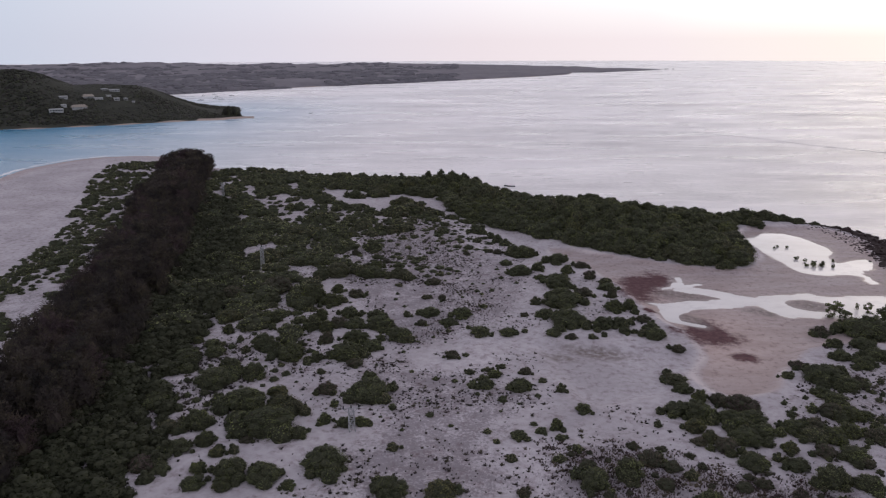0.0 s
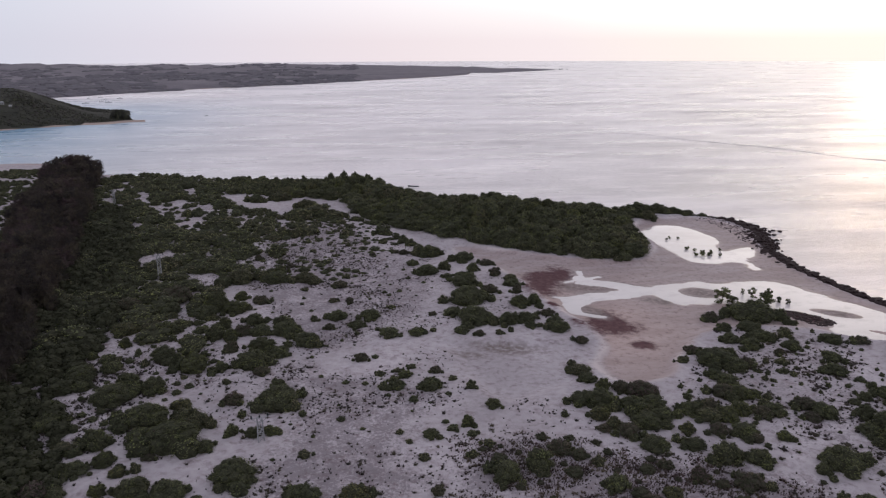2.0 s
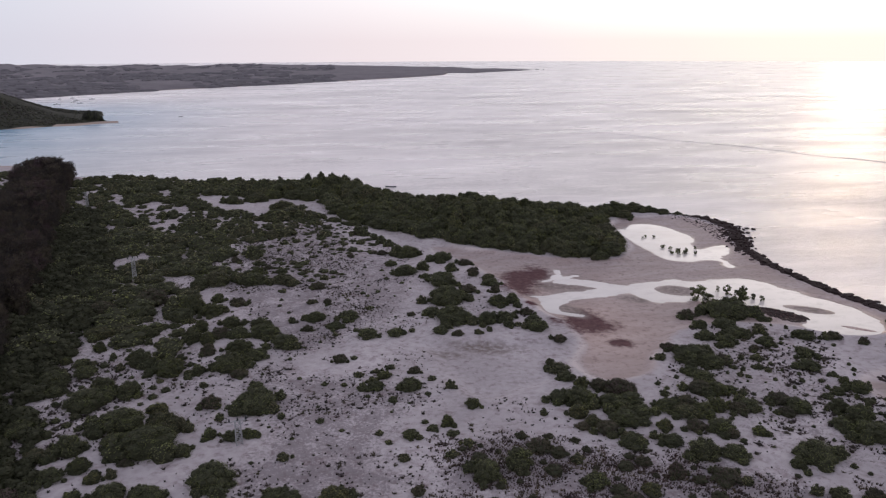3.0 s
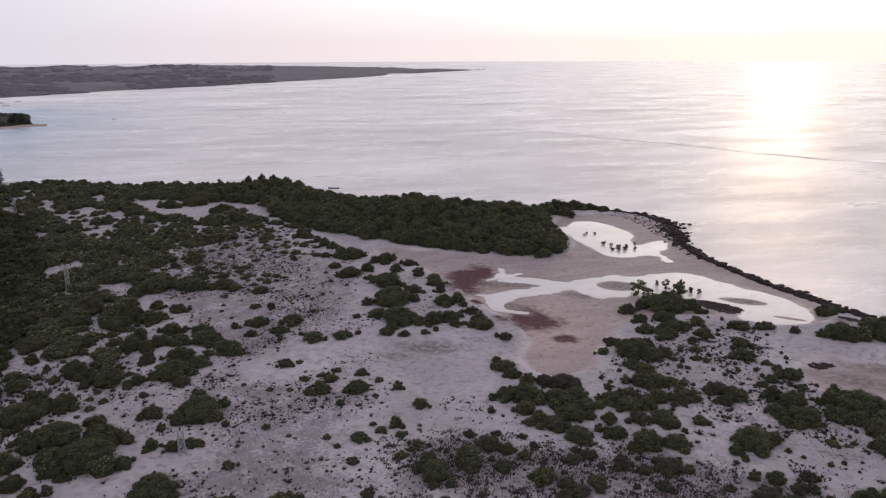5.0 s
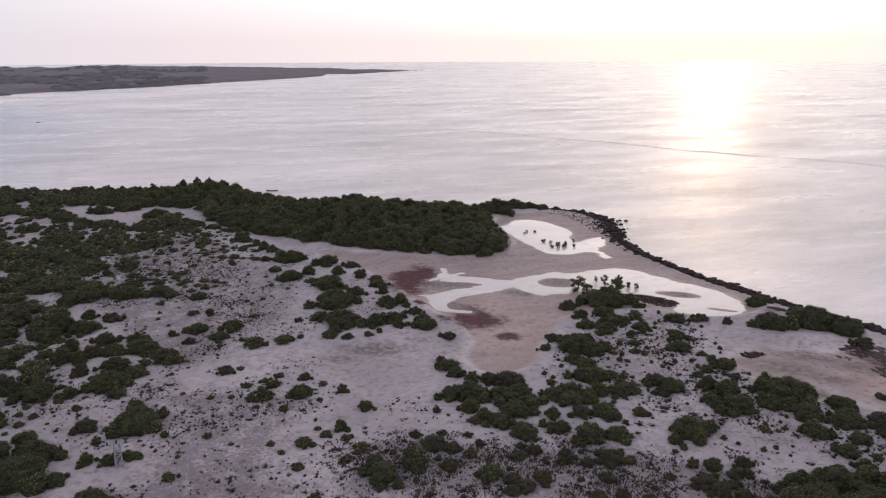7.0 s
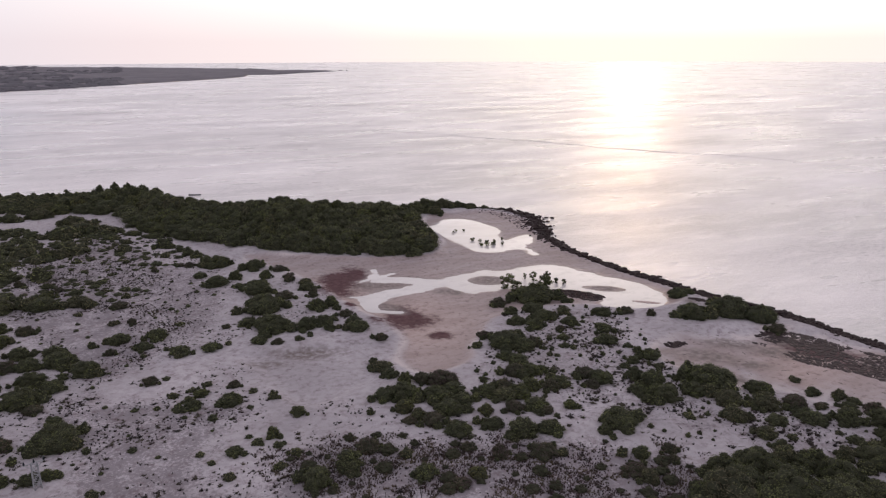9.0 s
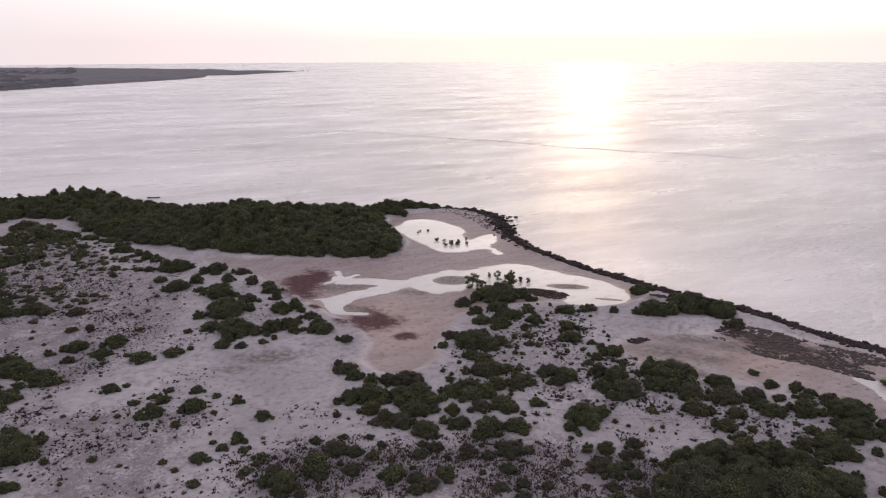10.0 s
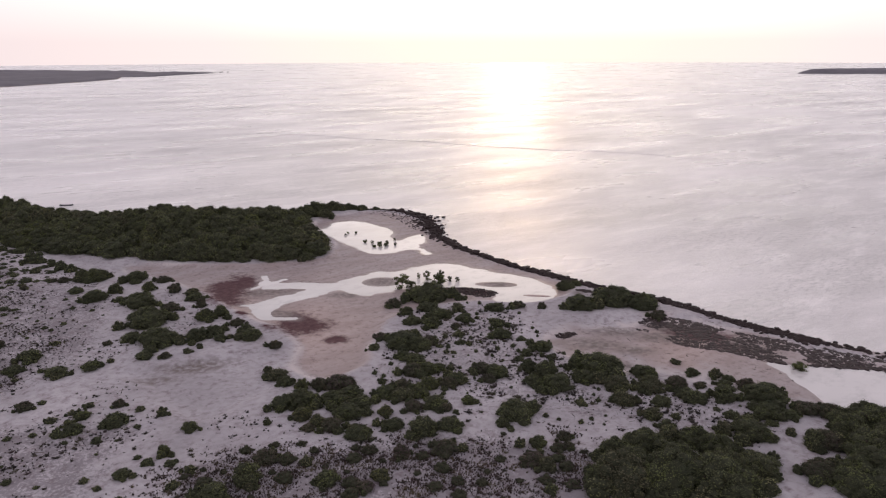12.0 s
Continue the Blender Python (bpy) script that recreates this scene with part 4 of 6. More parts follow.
PLANTING += [
    (107, 172, 13.1, 3.7, "g"), (107, 154.1, 1.5, 0.9, "b"), (107.2, 157.3, 4.7, 1.7, "g"), (107.5, 110.8, 4.5, 2.6, "g"), (107.7, 82.8, 2.2, 1, "b"), (107.9, 127.1, 2.7, 1.3, "g"),
    (108, 130.7, 2.5, 0.7, "g"), (108.1, 98.8, 7.1, 2, "g"), (108.7, 123.3, 5.4, 1.5, "g"), (109, 141.8, 5.3, 1.8, "g"), (109.7, 88.3, 4.7, 1.3, "g"), (110.6, 74.4, 3.8, 2.3, "g"),
    (111.3, 107, 11.1, 3.1, "g"), (112.5, 56.5, 6.7, 2.1, "b"), (113.7, 165.5, 4, 1.4, "g"), (113.7, 94.5, 7.1, 2, "g"), (114.6, 70.8, 7.4, 2.1, "g"), (116, 68.1, 3.5, 1.2, "g"),
    (116.6, 86.6, 5.7, 1.6, "g"), (116.9, 80.4, 1.8, 0.5, "b"), (117.5, 77.2, 3.1, 1.2, "g"), (117.9, 74.4, 3.9, 1.1, "g"),
]
PLANTING += [
    (118, 100.7, 6.2, 1.7, "g"), (118.1, 54.4, 2.9, 0.8, "o"), (118.8, 92, 6.2, 1.8, "b"), (120.7, 67.1, 2.3, 1.4, "b"), (121.3, 71.3, 2.4, 0.7, "g"), (122.9, 83.2, 5.7, 2.6, "g"),
    (123, 89.2, 3.1, 0.9, "b"), (123, 61.5, 7.3, 2, "b"), (123.9, 74.2, 6.6, 1.8, "g"), (126.9, 71.3, 3.9, 1.1, "g"), (128.6, 95.6, 3.5, 1.2, "g"), (128.9, 87.6, 4.3, 1.4, "g"),
    (129.6, 78.6, 9.6, 2.7, "g"), (130.1, 101.5, 2.6, 1, "b"), (131.7, 92, 3.2, 1.8, "g"), (131.7, 70.7, 5.5, 1.5, "b"), (131.8, 84.2, 4.8, 2.3, "b"), (132.6, 89.3, 3.2, 0.9, "g"),
    (134.4, 67.1, 6.6, 1.8, "b"), (150.3, 124.2, 5.2, 1.4, "b"),
]
SHRUBS_EAST_SHORE = [
    (115.9, 151.6, 5.6, 1.8), (127.6, 145.8, 2.9, 1.6), (122.8, 150.3, 4.7, 1.3), (137.2, 140.0, 9.5, 2.7), (147.8, 137.8, 12.9, 3.6), (151.9, 131.2, 9.7, 2.7), (146.4, 156.6, 6.9, 2.0),
]
SHRUBS_NEAR = [
    (82.5, 72.7, 10.7, 7.7), (88.5, 68.3, 11.8, 9.8), (93.7, 63.5, 11.0, 7.8), (103.6, 63.2, 7.4, 3.2), (112.0, 56.2, 6.5, 3.5), (136.8, 61.6, 10.0, 3.6), (126.0, 53.9, 12.7, 7.7),
    (115.5, 52.4, 6.6, 3.6), (113.6, 49.3, 11.7, 3.3), (94.9, 62.2, 12.0, 4.0), (120.8, 62.5, 5.1, 2.9), (132.8, 64.0, 6.2, 2.9),
]
SHRUBS_MOUND = [
    (87.0, 78.4, 7.2, 5.5), (93.3, 76.4, 7.4, 5.6), (99.8, 74.3, 7.6, 4.5), (102.4, 69.7, 7.5, 5.1), (85.9, 73.5, 8.0, 5.1), (92.6, 69.5, 9.2, 6.1),
    (98.2, 64.8, 8.3, 5.2), (79.4, 74.9, 5.9, 4.3), (127.5, 59.9, 8.3, 5.0), (134.1, 58.4, 9.8, 4.9), (118.6, 51.1, 10.0, 6.6), (132.5, 55.4, 8.5, 6.4),
    (125.6, 50.0, 10.3, 6.9), (104.2, 75.4, 5.6, 2.6), (99.1, 77.6, 5.5, 3.3),
]
SHRUBS_TIP = [
    (126.5, 298.1, 12.6, 4.6), (135.8, 299.1, 10.3, 3.9), (118.4, 291.8, 10.8, 4.6), (145.9, 292.0, 6.7, 1.9), (141.9, 298.2, 7.8, 2.5), (125.9, 287.7, 7.4, 2.9),
    (151.9, 289.6, 4.1, 1.2), (78.6, 240.9, 8.0, 2.3), (85.8, 233.8, 6.7, 2.1), (93.0, 228.6, 5.9, 2.2), (73.1, 237.6, 4.0, 1.2),
]
SHRUBS_FIELD = [
    (-18.0, 331.2, 10.4, 2.9), (-10.1, 328.9, 5.2, 1.9), (-20.6, 309.7, 12.0, 3.4), (-10.9, 313.2, 7.4, 2.1), (-3.4, 308.6, 7.3, 2.3), (3.9, 301.1, 5.2, 1.5), (10.8, 292.9, 5.6, 1.9),
    (-31.0, 352.9, 11.0, 3.1), (-42.4, 349.9, 9.9, 2.8), (-19.5, 278.4, 7.5, 2.2), (13.8, 261.4, 3.8, 1.5), (18.0, 267.7, 3.0, 1.5), (1.4, 288.3, 3.7, 1.5), (-0.4, 273.6, 3.9, 1.6),
]
GAPS = [(-46, 346, 17), (-35, 341, 16), (-16, 342, 20), (-4, 345, 11), (-27, 306, 7), (-111, 401, 7.5), (-99, 375, 4.2), (-91, 375, 5.2), (-86, 349, 4.9), (-74, 349, 6.5), (-67, 333, 2.8), (-87, 315, 4.8), (-72, 315, 6.5), (-61, 269, 3.8), (-72, 249, 6.5), (-68, 239, 3.9), (-62, 204, 4.4), (-55, 204, 5.5), (-57, 196, 4.2), (-43, 209, 2.5), (-41, 190, 3.7), (-46, 169, 5.4), (-54, 169, 2.9), (-30, 169, 4.9), (-25, 187, 6.3), (-112, 357, 2.5), (-86, 290, 2.8), (-50, 280, 2.5), (-39, 233, 2.5), (-56, 227, 2.8), (-66, 185, 2.8), (-53, 155, 3.2), (-43, 152, 4.6), (-30, 148, 3.7), (-55, 141, 3.0), (-41, 133, 3.5), (-46, 129, 2.7), (-49, 152, 2.6), (-40, 149, 3.3), (-34, 143, 3.6), (-29, 146, 3.4), (-24, 146, 3.6), (-43, 140, 2.5), (-22, 138, 4.2), (-46, 133, 2.5), (-26, 131, 4.0), (-34, 111, 2.5), (-28, 113, 3.6), (-53, 144, 2.5), (-40, 155, 2.8)]

planted, small_growth = [], []
for x, y, wide, high, leaf in PLANTING:
    if wide < 2.7 or math.hypot(x, y) > 250:
        small_growth.append((x, y, chance.uniform(0, 6.28), wide * 1.05, max(high * 1.2, 0.4 * wide), 0.9 if leaf == "b" else chance.uniform(0, 0.8)))
    else:
        shrub(x, y, wide, high, {"g": "green", "o": "olive", "b": "bronze"}[leaf])
    planted.append((x, y, wide))
for patch in (SHRUBS_EAST_SHORE, SHRUBS_NEAR, SHRUBS_MOUND, SHRUBS_TIP, SHRUBS_FIELD):
    for x, y, wide, high in patch:
        if any((x - a) ** 2 + (y - b) ** 2 < (0.3 * max(w, wide)) ** 2 and w < 7 for a, b, w in planted):
            continue
        shade = chance.choices(("green", "olive", "bronze"), (0.7, 0.2 if wide < 6 else 0.05, 0.1 if wide < 5 else 0.02))[0]
        shrub(x, y, wide, high, shade)
        planted.append((x, y, wide))


def scatter(outline, count, seed, gap, inside=0.0, tries=30):
    """Places inside an outline that keep a gap from one another."""
    rng = np.random.default_rng(seed)
    low, high = outline.min(0), outline.max(0)
    p = rng.uniform(low, high, (count * tries, 2))
    p = p[depth_in(outline, p[:, 0], p[:, 1]) > inside]
    kept, cells = [], {}
    for x, y in p:
        c = (int(x // gap), int(y // gap))
        near = [q for i in (-1, 0, 1) for j in (-1, 0, 1) for q in cells.get((c[0] + i, c[1] + j), ())]
        if all((x - a) ** 2 + (y - b) ** 2 > gap * gap for a, b in near):
            cells.setdefault(c, []).append((x, y))
            kept.append((x, y))
            if len(kept) == count:
                break
    return np.array(kept)


def merged(name, models, places, mat, label, category):
    """Many small plants in one mesh: places are x, y, turn, width, height, tone."""
    rng = random.Random(5)
    ground_z = terrain([p[0] for p in places], [p[1] for p in places])
    all_v, all_f, tones, inner, base = [], [], [], [], 0
    for (x, y, turn, wide, high, tone), z in zip(places, ground_z):
        v, f, cores = rng.choice(models)
        c, s = math.cos(turn), math.sin(turn)
        inner += [1] * cores + [0] * (len(f) - cores)
        w = np.empty_like(v)
        w[:, 0] = x + wide * (v[:, 0] * c - v[:, 1] * s)
        w[:, 1] = y + wide * (v[:, 0] * s + v[:, 1] * c)
        w[:, 2] = z - 0.04 + high * v[:, 2]
        all_v.append(w)
        all_f += [tuple(base + i for i in g) for g in f]
        tones += [tone] * len(v)
        base += len(v)
    ob = link_mesh(name, np.concatenate(all_v), all_f, mat)
    ob.data.materials.append(SHADED_CORE)
    ob.data.polygons.foreach_set("material_index", inner)
    attribute(ob, "tone", tones)
    return tagged(ob, label, category, kind="stuff")


far_models = [crown(100 + k, 7 + k % 3, 210, 0.052) for k in range(8)]
rng = np.random.default_rng(4)


def thicket(name, outline, count, seed, gap, wide, high, label, clump=0.42, inside=0.5, mat=None, fleck=0.0):
    spots = scatter(outline, count, seed, gap, inside)
    density = fbm(spots[:, 0] / 16, spots[:, 1] / 16, seed, 3)
    flecks = fbm(spots[:, 0] / 4.5, spots[:, 1] / 7.0, seed + 50, 2)
    spots = spots[(density > clump + (0.22 * smoothstep(200, 165, spots[:, 1]) if name == "shrubland" else 0)) & (flecks > fleck - 0.13 * smoothstep(312, 280, spots[:, 1]) * smoothstep(185, 215, spots[:, 1]))]
    open_sand = np.min([np.hypot(spots[:, 0] - a, (spots[:, 1] - c) / 1.3) / w for a, c, w in GAPS], 0)
    spots = spots[open_sand > 0.42]
    rows = []
    for x, y in spots:
        size = wide[0] + (wide[1] - wide[0]) * rng.uniform(0, 1) ** 1.6
        rows.append((x, y, rng.uniform(0, 6.3), size, (high[0] + (high[1] - high[0]) * (size - wide[0]) / (wide[1] - wide[0])) * rng.uniform(0.8, 1.15), rng.uniform(0, 1)))
    rows = [r for r in rows if all((r[0] - a) ** 2 + (r[1] - b) ** 2 > (0.4 * w) ** 2 for a, b, w in planted)]
    return merged(name, far_models, rows, mat or GREEN_MASS, label, "shrubs")


thicket("shrubland", SHRUBLAND, 1500, 21, 3.3, (3.0, 9.6), (1.1, 3.8), "dense dark green coastal shrubs with sandy gaps between", 0.33, fleck=0.38)
thicket("dune_shrubs", WEST_DUNE, 1300, 22, 2.8, (2.4, 6.6), (0.8, 2.2), "patchy dark green shrubs on the beach dune", 0.34, fleck=0.36)
thicket("mosaic_shrubs", MOSAIC, 160, 23, 3.0, (1.0, 2.6), (0.4, 1.2), "mixed green shrubs with sand showing between", 0.50)

NORTH = rounded([(-72, 408), (-45, 400), (-20, 400), (0, 394), (0, 372), (-6, 356), (-20, 362), (-40, 360), (-62, 376)], 1)
MID_NORTH = rounded([(-33, 300), (-26, 322), (-6, 325), (2, 306), (-14, 283), (-28, 266), (-42, 300)], 1)
thicket("shore_shrubs", NORTH, 260, 24, 3.4, (4.0, 7.0), (2.4, 4.2), "tall dark green shrubs along the shore", 0.2)
ROW_EDGE = rounded([(-100, 345), (-84, 290), (-72, 250), (-64, 222), (-62, 190), (-59, 166), (-62, 148), (-54, 134), (-49, 119), (-49, 104), (-50, 92), (-84, 88), (-80, 116), (-80, 150), (-84, 190), (-90, 222), (-106, 290), (-122, 345)], 1)
thicket("windbreak_shrubs", ROW_EDGE, 800, 26, 2.6, (3.2, 8.0), (1.6, 4.2), "tall dark green shrubs crowding under the windbreak, its shade in their leaf colour", 0.10, mat=SHADE_MASS)
thicket("wood_understorey", FOREST, 420, 27, 3.6, (5, 8), (2.6, 4.0), "dark undergrowth filling the shore wood", 0.0, 2.0)
thicket("scrub_bushes", DRY_SCRUB, 80, 28, 3.2, (1.4, 3.8), (0.6, 1.5), "grey-brown bushes in the dry scrub", 0.45, mat=DRY_MASS)
thicket("east_shrubs", EAST_DUNE, 200, 29, 2.6, (0.6, 1.6), (0.4, 1.1), "small dark shrubs between the larger ones", 0.40)
thicket("centre_shrubs", TUFTS, 160, 30, 3.0, (0.9, 2.0), (0.35, 0.9), "small dark shrubs dotted over the sand", 0.44)
thicket("hollow_shrubs", MID_NORTH, 260, 25, 3.0, (1.6, 6.0), (0.5, 1.8), "low dark green shrubs spread over the sand", 0.42)
HUMMOCKS = rounded([(-34, 305), (5, 310), (20, 262), (14, 232), (-8, 214), (-32, 222), (-38, 250)], 1)
thicket("hummock_shrubs", HUMMOCKS, 240, 31, 3.2, (1.2, 4.6), (0.4, 1.2), "low grey-green cushion shrubs dotted over pale sand", 0.36)

merged("small_shrubs", far_models, small_growth, GREEN_MASS, "small dark green and bronze shrubs dotted over pale sand", "shrubs")

# lower growth that spreads from the foot of the shrubs
spreading = []
for x, y, wide in planted:
    if wide > 2.2:
        for _ in range(4 if wide > 5 else 2):
            turn, out = chance.uniform(0, 6.28), wide * chance.uniform(0.36, 0.54)
            size = max(wide * chance.uniform(0.22, 0.48), 1.0)
            spreading.append((x + 1.15 * out * math.cos(turn), y + out * math.sin(turn), turn, size, 0.58 * size + 0.15, chance.random()))
merged("low_growth", far_models, spreading, GREEN_MASS, "low dark leafy growth spreading from the foot of the shrubs", "shrubs")

# ---- woodland on the shore ----
TREE_CROWNS = [leafy(crown(200 + k, 12, 1700, 0.026, 0.85), (GREEN, GREEN, OLIVE, GREEN, GREEN)[k]) for k in range(5)]


def trunk_mesh(seed, limbs=6):
    rng = random.Random(seed)
    bm = bmesh.new()
    for k in range(limbs + 1):
        if k == 0:
            foot, tip, r1, r2 = Vector((0, 0, -0.05)), Vector((rng.uniform(-0.03, 0.03), rng.uniform(-0.03, 0.03), 0.55)), 0.035, 0.02
        else:
            turn = 2.4 * k
            foot = Vector((0, 0, rng.uniform(0.15, 0.4)))
            tip, r1, r2 = Vector((0.3 * math.cos(turn), 0.3 * math.sin(turn), rng.uniform(0.55, 0.75))), 0.018, 0.008
        way = tip - foot
        cone = bmesh.ops.create_cone(bm, segments=6, radius1=r1, radius2=r2, depth=way.length, cap_ends=True)
        bmesh.ops.transform(bm, matrix=Matrix.Translation((foot + tip) / 2) @ way.to_track_quat("Z", "Y").to_matrix().to_4x4(), verts=cone["verts"])
    me = bpy.data.meshes.new("trunk")
    bm.to_mesh(me)
    bm.free()
    me.materials.append(BARK)
    return me


TRUNKS = [trunk_mesh(k) for k in range(3)]


def broad_tree(x, y, wide, high):
    thing = new("tree")
    thing.location = (x, y, float(terrain([x], [y])[0]) - 0.1)
    thing.rotation_euler = (0, 0, chance.uniform(0, 6.28))
    thing.scale = (wide, wide * chance.uniform(0.85, 1.0), high)
    new("crown", chance.choice(TREE_CROWNS)).parent = thing
    new("trunk", chance.choice(TRUNKS)).parent = thing
    return tagged(thing, "low dark green coastal tree in a dense wood", "tree", "trees of the shore wood")


for x, y in scatter(FOREST, 190, 31, 5.0, 1.0, 60):
    edge = float(depth_in(FOREST, [x], [y])[0])
    rise = 2.6 * max(float(fbm(np.array([x / 22]), np.array([y / 22]), 77, 2)[0]) - 0.45, 0)
    broad_tree(x, y, chance.uniform(7.5, 13.0), chance.uniform(3.4, 4.6) + min(edge, 14) * 0.15 + 1.5 * rise)

for x, y, wide, high in ((-8, 388, 8, 7.2), (-1, 391, 7, 7.8), (5, 389, 8, 7.4), (12, 386, 7, 6.6), (-4, 380, 9, 6.4), (8, 380, 9, 6.6), (17, 378, 9, 6.0)):
    broad_tree(x, y, wide, high)


# ---- row of casuarinas ----
def plume_crown(seed):
    """A feathery upright crown, one metre high: rising plumes of fine drooping needles round a thin dark core."""
    rng = random.Random(seed)
    verts, faces = dome(0, 0, 0.17, 0.80, rng, 7, 5, 0.02)
    verts, faces = list(verts), list(faces)
    for k in range(86):
        h = 0.02 + 0.90 * (k / 86) ** 0.9
        reach = 0.33 * math.sqrt(max(1.0 - (max(h - 0.22, 0) / 0.80) ** 1.6, 0.03)) * rng.uniform(0.6, 1.12)
        turn = k * 2.4 + rng.uniform(-0.5, 0.5)
        way = Vector((math.cos(turn), math.sin(turn), 0))
        tip = way * reach + Vector((0, 0, h + rng.uniform(0.05, 0.14)))
        root = way * reach * 0.25 + Vector((0, 0, h - 0.02))
        for _ in range(26):
            s = rng.uniform(0.15, 1.0) ** 0.7
            p = root.lerp(tip, s) + Vector((rng.gauss(0, 0.026), rng.gauss(0, 0.026), rng.gauss(0, 0.022)))
            out = (way * rng.uniform(0.0, 0.8) + Vector((rng.uniform(-0.5, 0.5), rng.uniform(-0.5, 0.5), rng.uniform(0.1, 1.2)))).normalized()
            side = out.cross(Vector((rng.uniform(-1, 1), rng.uniform(-1, 1), rng.uniform(-1, 1)))).normalized()
            length, wide = rng.uniform(0.035, 0.085), rng.uniform(0.005, 0.011)
            base = len(verts)
            mid = p + out * length * 0.5
            verts += [tuple(p), tuple(mid + side * wide), tuple(p + out * length - Vector((0, 0, 0.012))), tuple(mid - side * wide)]
            faces.append((base, base + 1, base + 2, base + 3))
    return np.array(verts), faces


def mast_trunk(seed):
    rng = random.Random(seed)
    bm = bmesh.new()
    lines = [(Vector((0, 0, -0.04)), Vector((rng.uniform(-0.02, 0.02), rng.uniform(-0.02, 0.02), 0.9)), 0.017, 0.003)]
    for k in range(14):
        h, turn = 0.12 + 0.055 * k, 2.4 * k
        reach = 0.24 * (1 - 0.8 * max(h - 0.3, 0))
        lines.append((Vector((0, 0, h)), Vector((reach * math.cos(turn), reach * math.sin(turn), h + 0.1)), 0.005, 0.0015))
    for foot, tip, r1, r2 in lines:
        way = tip - foot
        cone = bmesh.ops.create_cone(bm, segments=5, radius1=r1, radius2=r2, depth=way.length, cap_ends=True)
        bmesh.ops.transform(bm, matrix=Matrix.Translation((foot + tip) / 2) @ way.to_track_quat("Z", "Y").to_matrix().to_4x4(), verts=cone["verts"])
    me = bpy.data.meshes.new("trunk")
    bm.to_mesh(me)
    bm.free()
    me.materials.append(BARK)
    return me


PLUMES = [mesh_of("crown", *plume_crown(60 + k), NEEDLE) for k in range(4)]
MASTS = [mast_trunk(k) for k in range(3)]
ROW = [(-156, 449), (-135, 365), (-116, 295), (-103, 245), (-93, 203), (-87, 163), (-84, 140), (-83, 115), (-88, 78)]
count = 50
for k in range(count):
    for lane in (-11, -6.6, -2.2, 2.2, 6.6, 11):
        s = min(max((k + chance.uniform(0, 0.9)) / count, 0), 1)
        here, ahead = along(ROW, [s])[0], along(ROW, [min(s + 0.01, 1)])[0] - along(ROW, [max(s - 0.01, 0)])[0]
        ahead /= np.linalg.norm(ahead)
        lane *= 1.1 - 0.12 * min(max(s - 0.25, 0) * 2.2, 1)
        x, y = here + np.array([-ahead[1], ahead[0]]) * (lane + chance.uniform(-1.5, 1.5))
        thing = new("casuarina")
        thing.location = (x, y, float(terrain([x], [y])[0]) - 0.1)
        thing.rotation_euler = (chance.uniform(-0.05, 0.05), chance.uniform(-0.05, 0.05), chance.uniform(0, 6.28))
        high = chance.uniform(10.5, 13.2) - 3.2 * (abs(lane) / 11) ** 2 + 1.2 * math.sin(23 * s)
        thing.scale = (high * chance.uniform(0.95, 1.2), high * chance.uniform(0.95, 1.2), high)
        new("crown", chance.choice(PLUMES)).parent = thing
        new("trunk", chance.choice(MASTS)).parent = thing
        tagged(thing, "tall feathery brown-grey casuarina in a long windbreak row", "tree", "casuarina windbreak")


# ---- low cover ----
def tuft_model(seed):
    """A low ragged cushion of stalks and leaves."""
    rng = random.Random(seed)
    verts, faces = dome(0, 0, 0.42, 0.8, rng, 6, 2)
    for k in range(9):
        turn, out = rng.uniform(0, 6.3), rng.uniform(0.15, 0.5)
        p = Vector((out * math.cos(turn), out * math.sin(turn), rng.uniform(0.0, 0.6)))
        tip = p + Vector((0.35 * math.cos(turn), 0.35 * math.sin(turn), rng.uniform(0.0, 0.5)))
        side = Vector((-math.sin(turn), math.cos(turn), rng.uniform(-0.4, 0.4))) * rng.uniform(0.1, 0.22)
        base = len(verts)
        verts += [tuple(p - side), tuple(p + side), tuple(tip)]
        faces.append((base, base + 1, base + 2))
    return np.array(verts), faces, 0


def cover(name, outline, count, seed, gap, wide, high, mat, label, clump=0.45, grain=7):
    spots = scatter(outline, count, seed, gap, -4.0, 14)
    edge = smoothstep(-1, 9, depth_in(outline, spots[:, 0], spots[:, 1]))
    spots = spots[fbm(spots[:, 0] / grain, spots[:, 1] / grain, seed, 3) + 0.3 * (rng.uniform(0, 1, len(spots)) - 0.5) - 0.3 * (1 - edge) > clump]
    spots = spots[np.maximum(depth_in(BASIN, spots[:, 0], spots[:, 1]), depth_in(FLAT_EAST, spots[:, 0], spots[:, 1])) < -0.5]
    rows = [(x, y, rng.uniform(0, 6.3), wide[0] + (wide[1] - wide[0]) * rng.uniform(0, 1) ** 3, rng.uniform(*high), rng.uniform(0, 1)) for x, y in spots]
    return merged(name, tuft_models, rows, mat, label, "low plants")


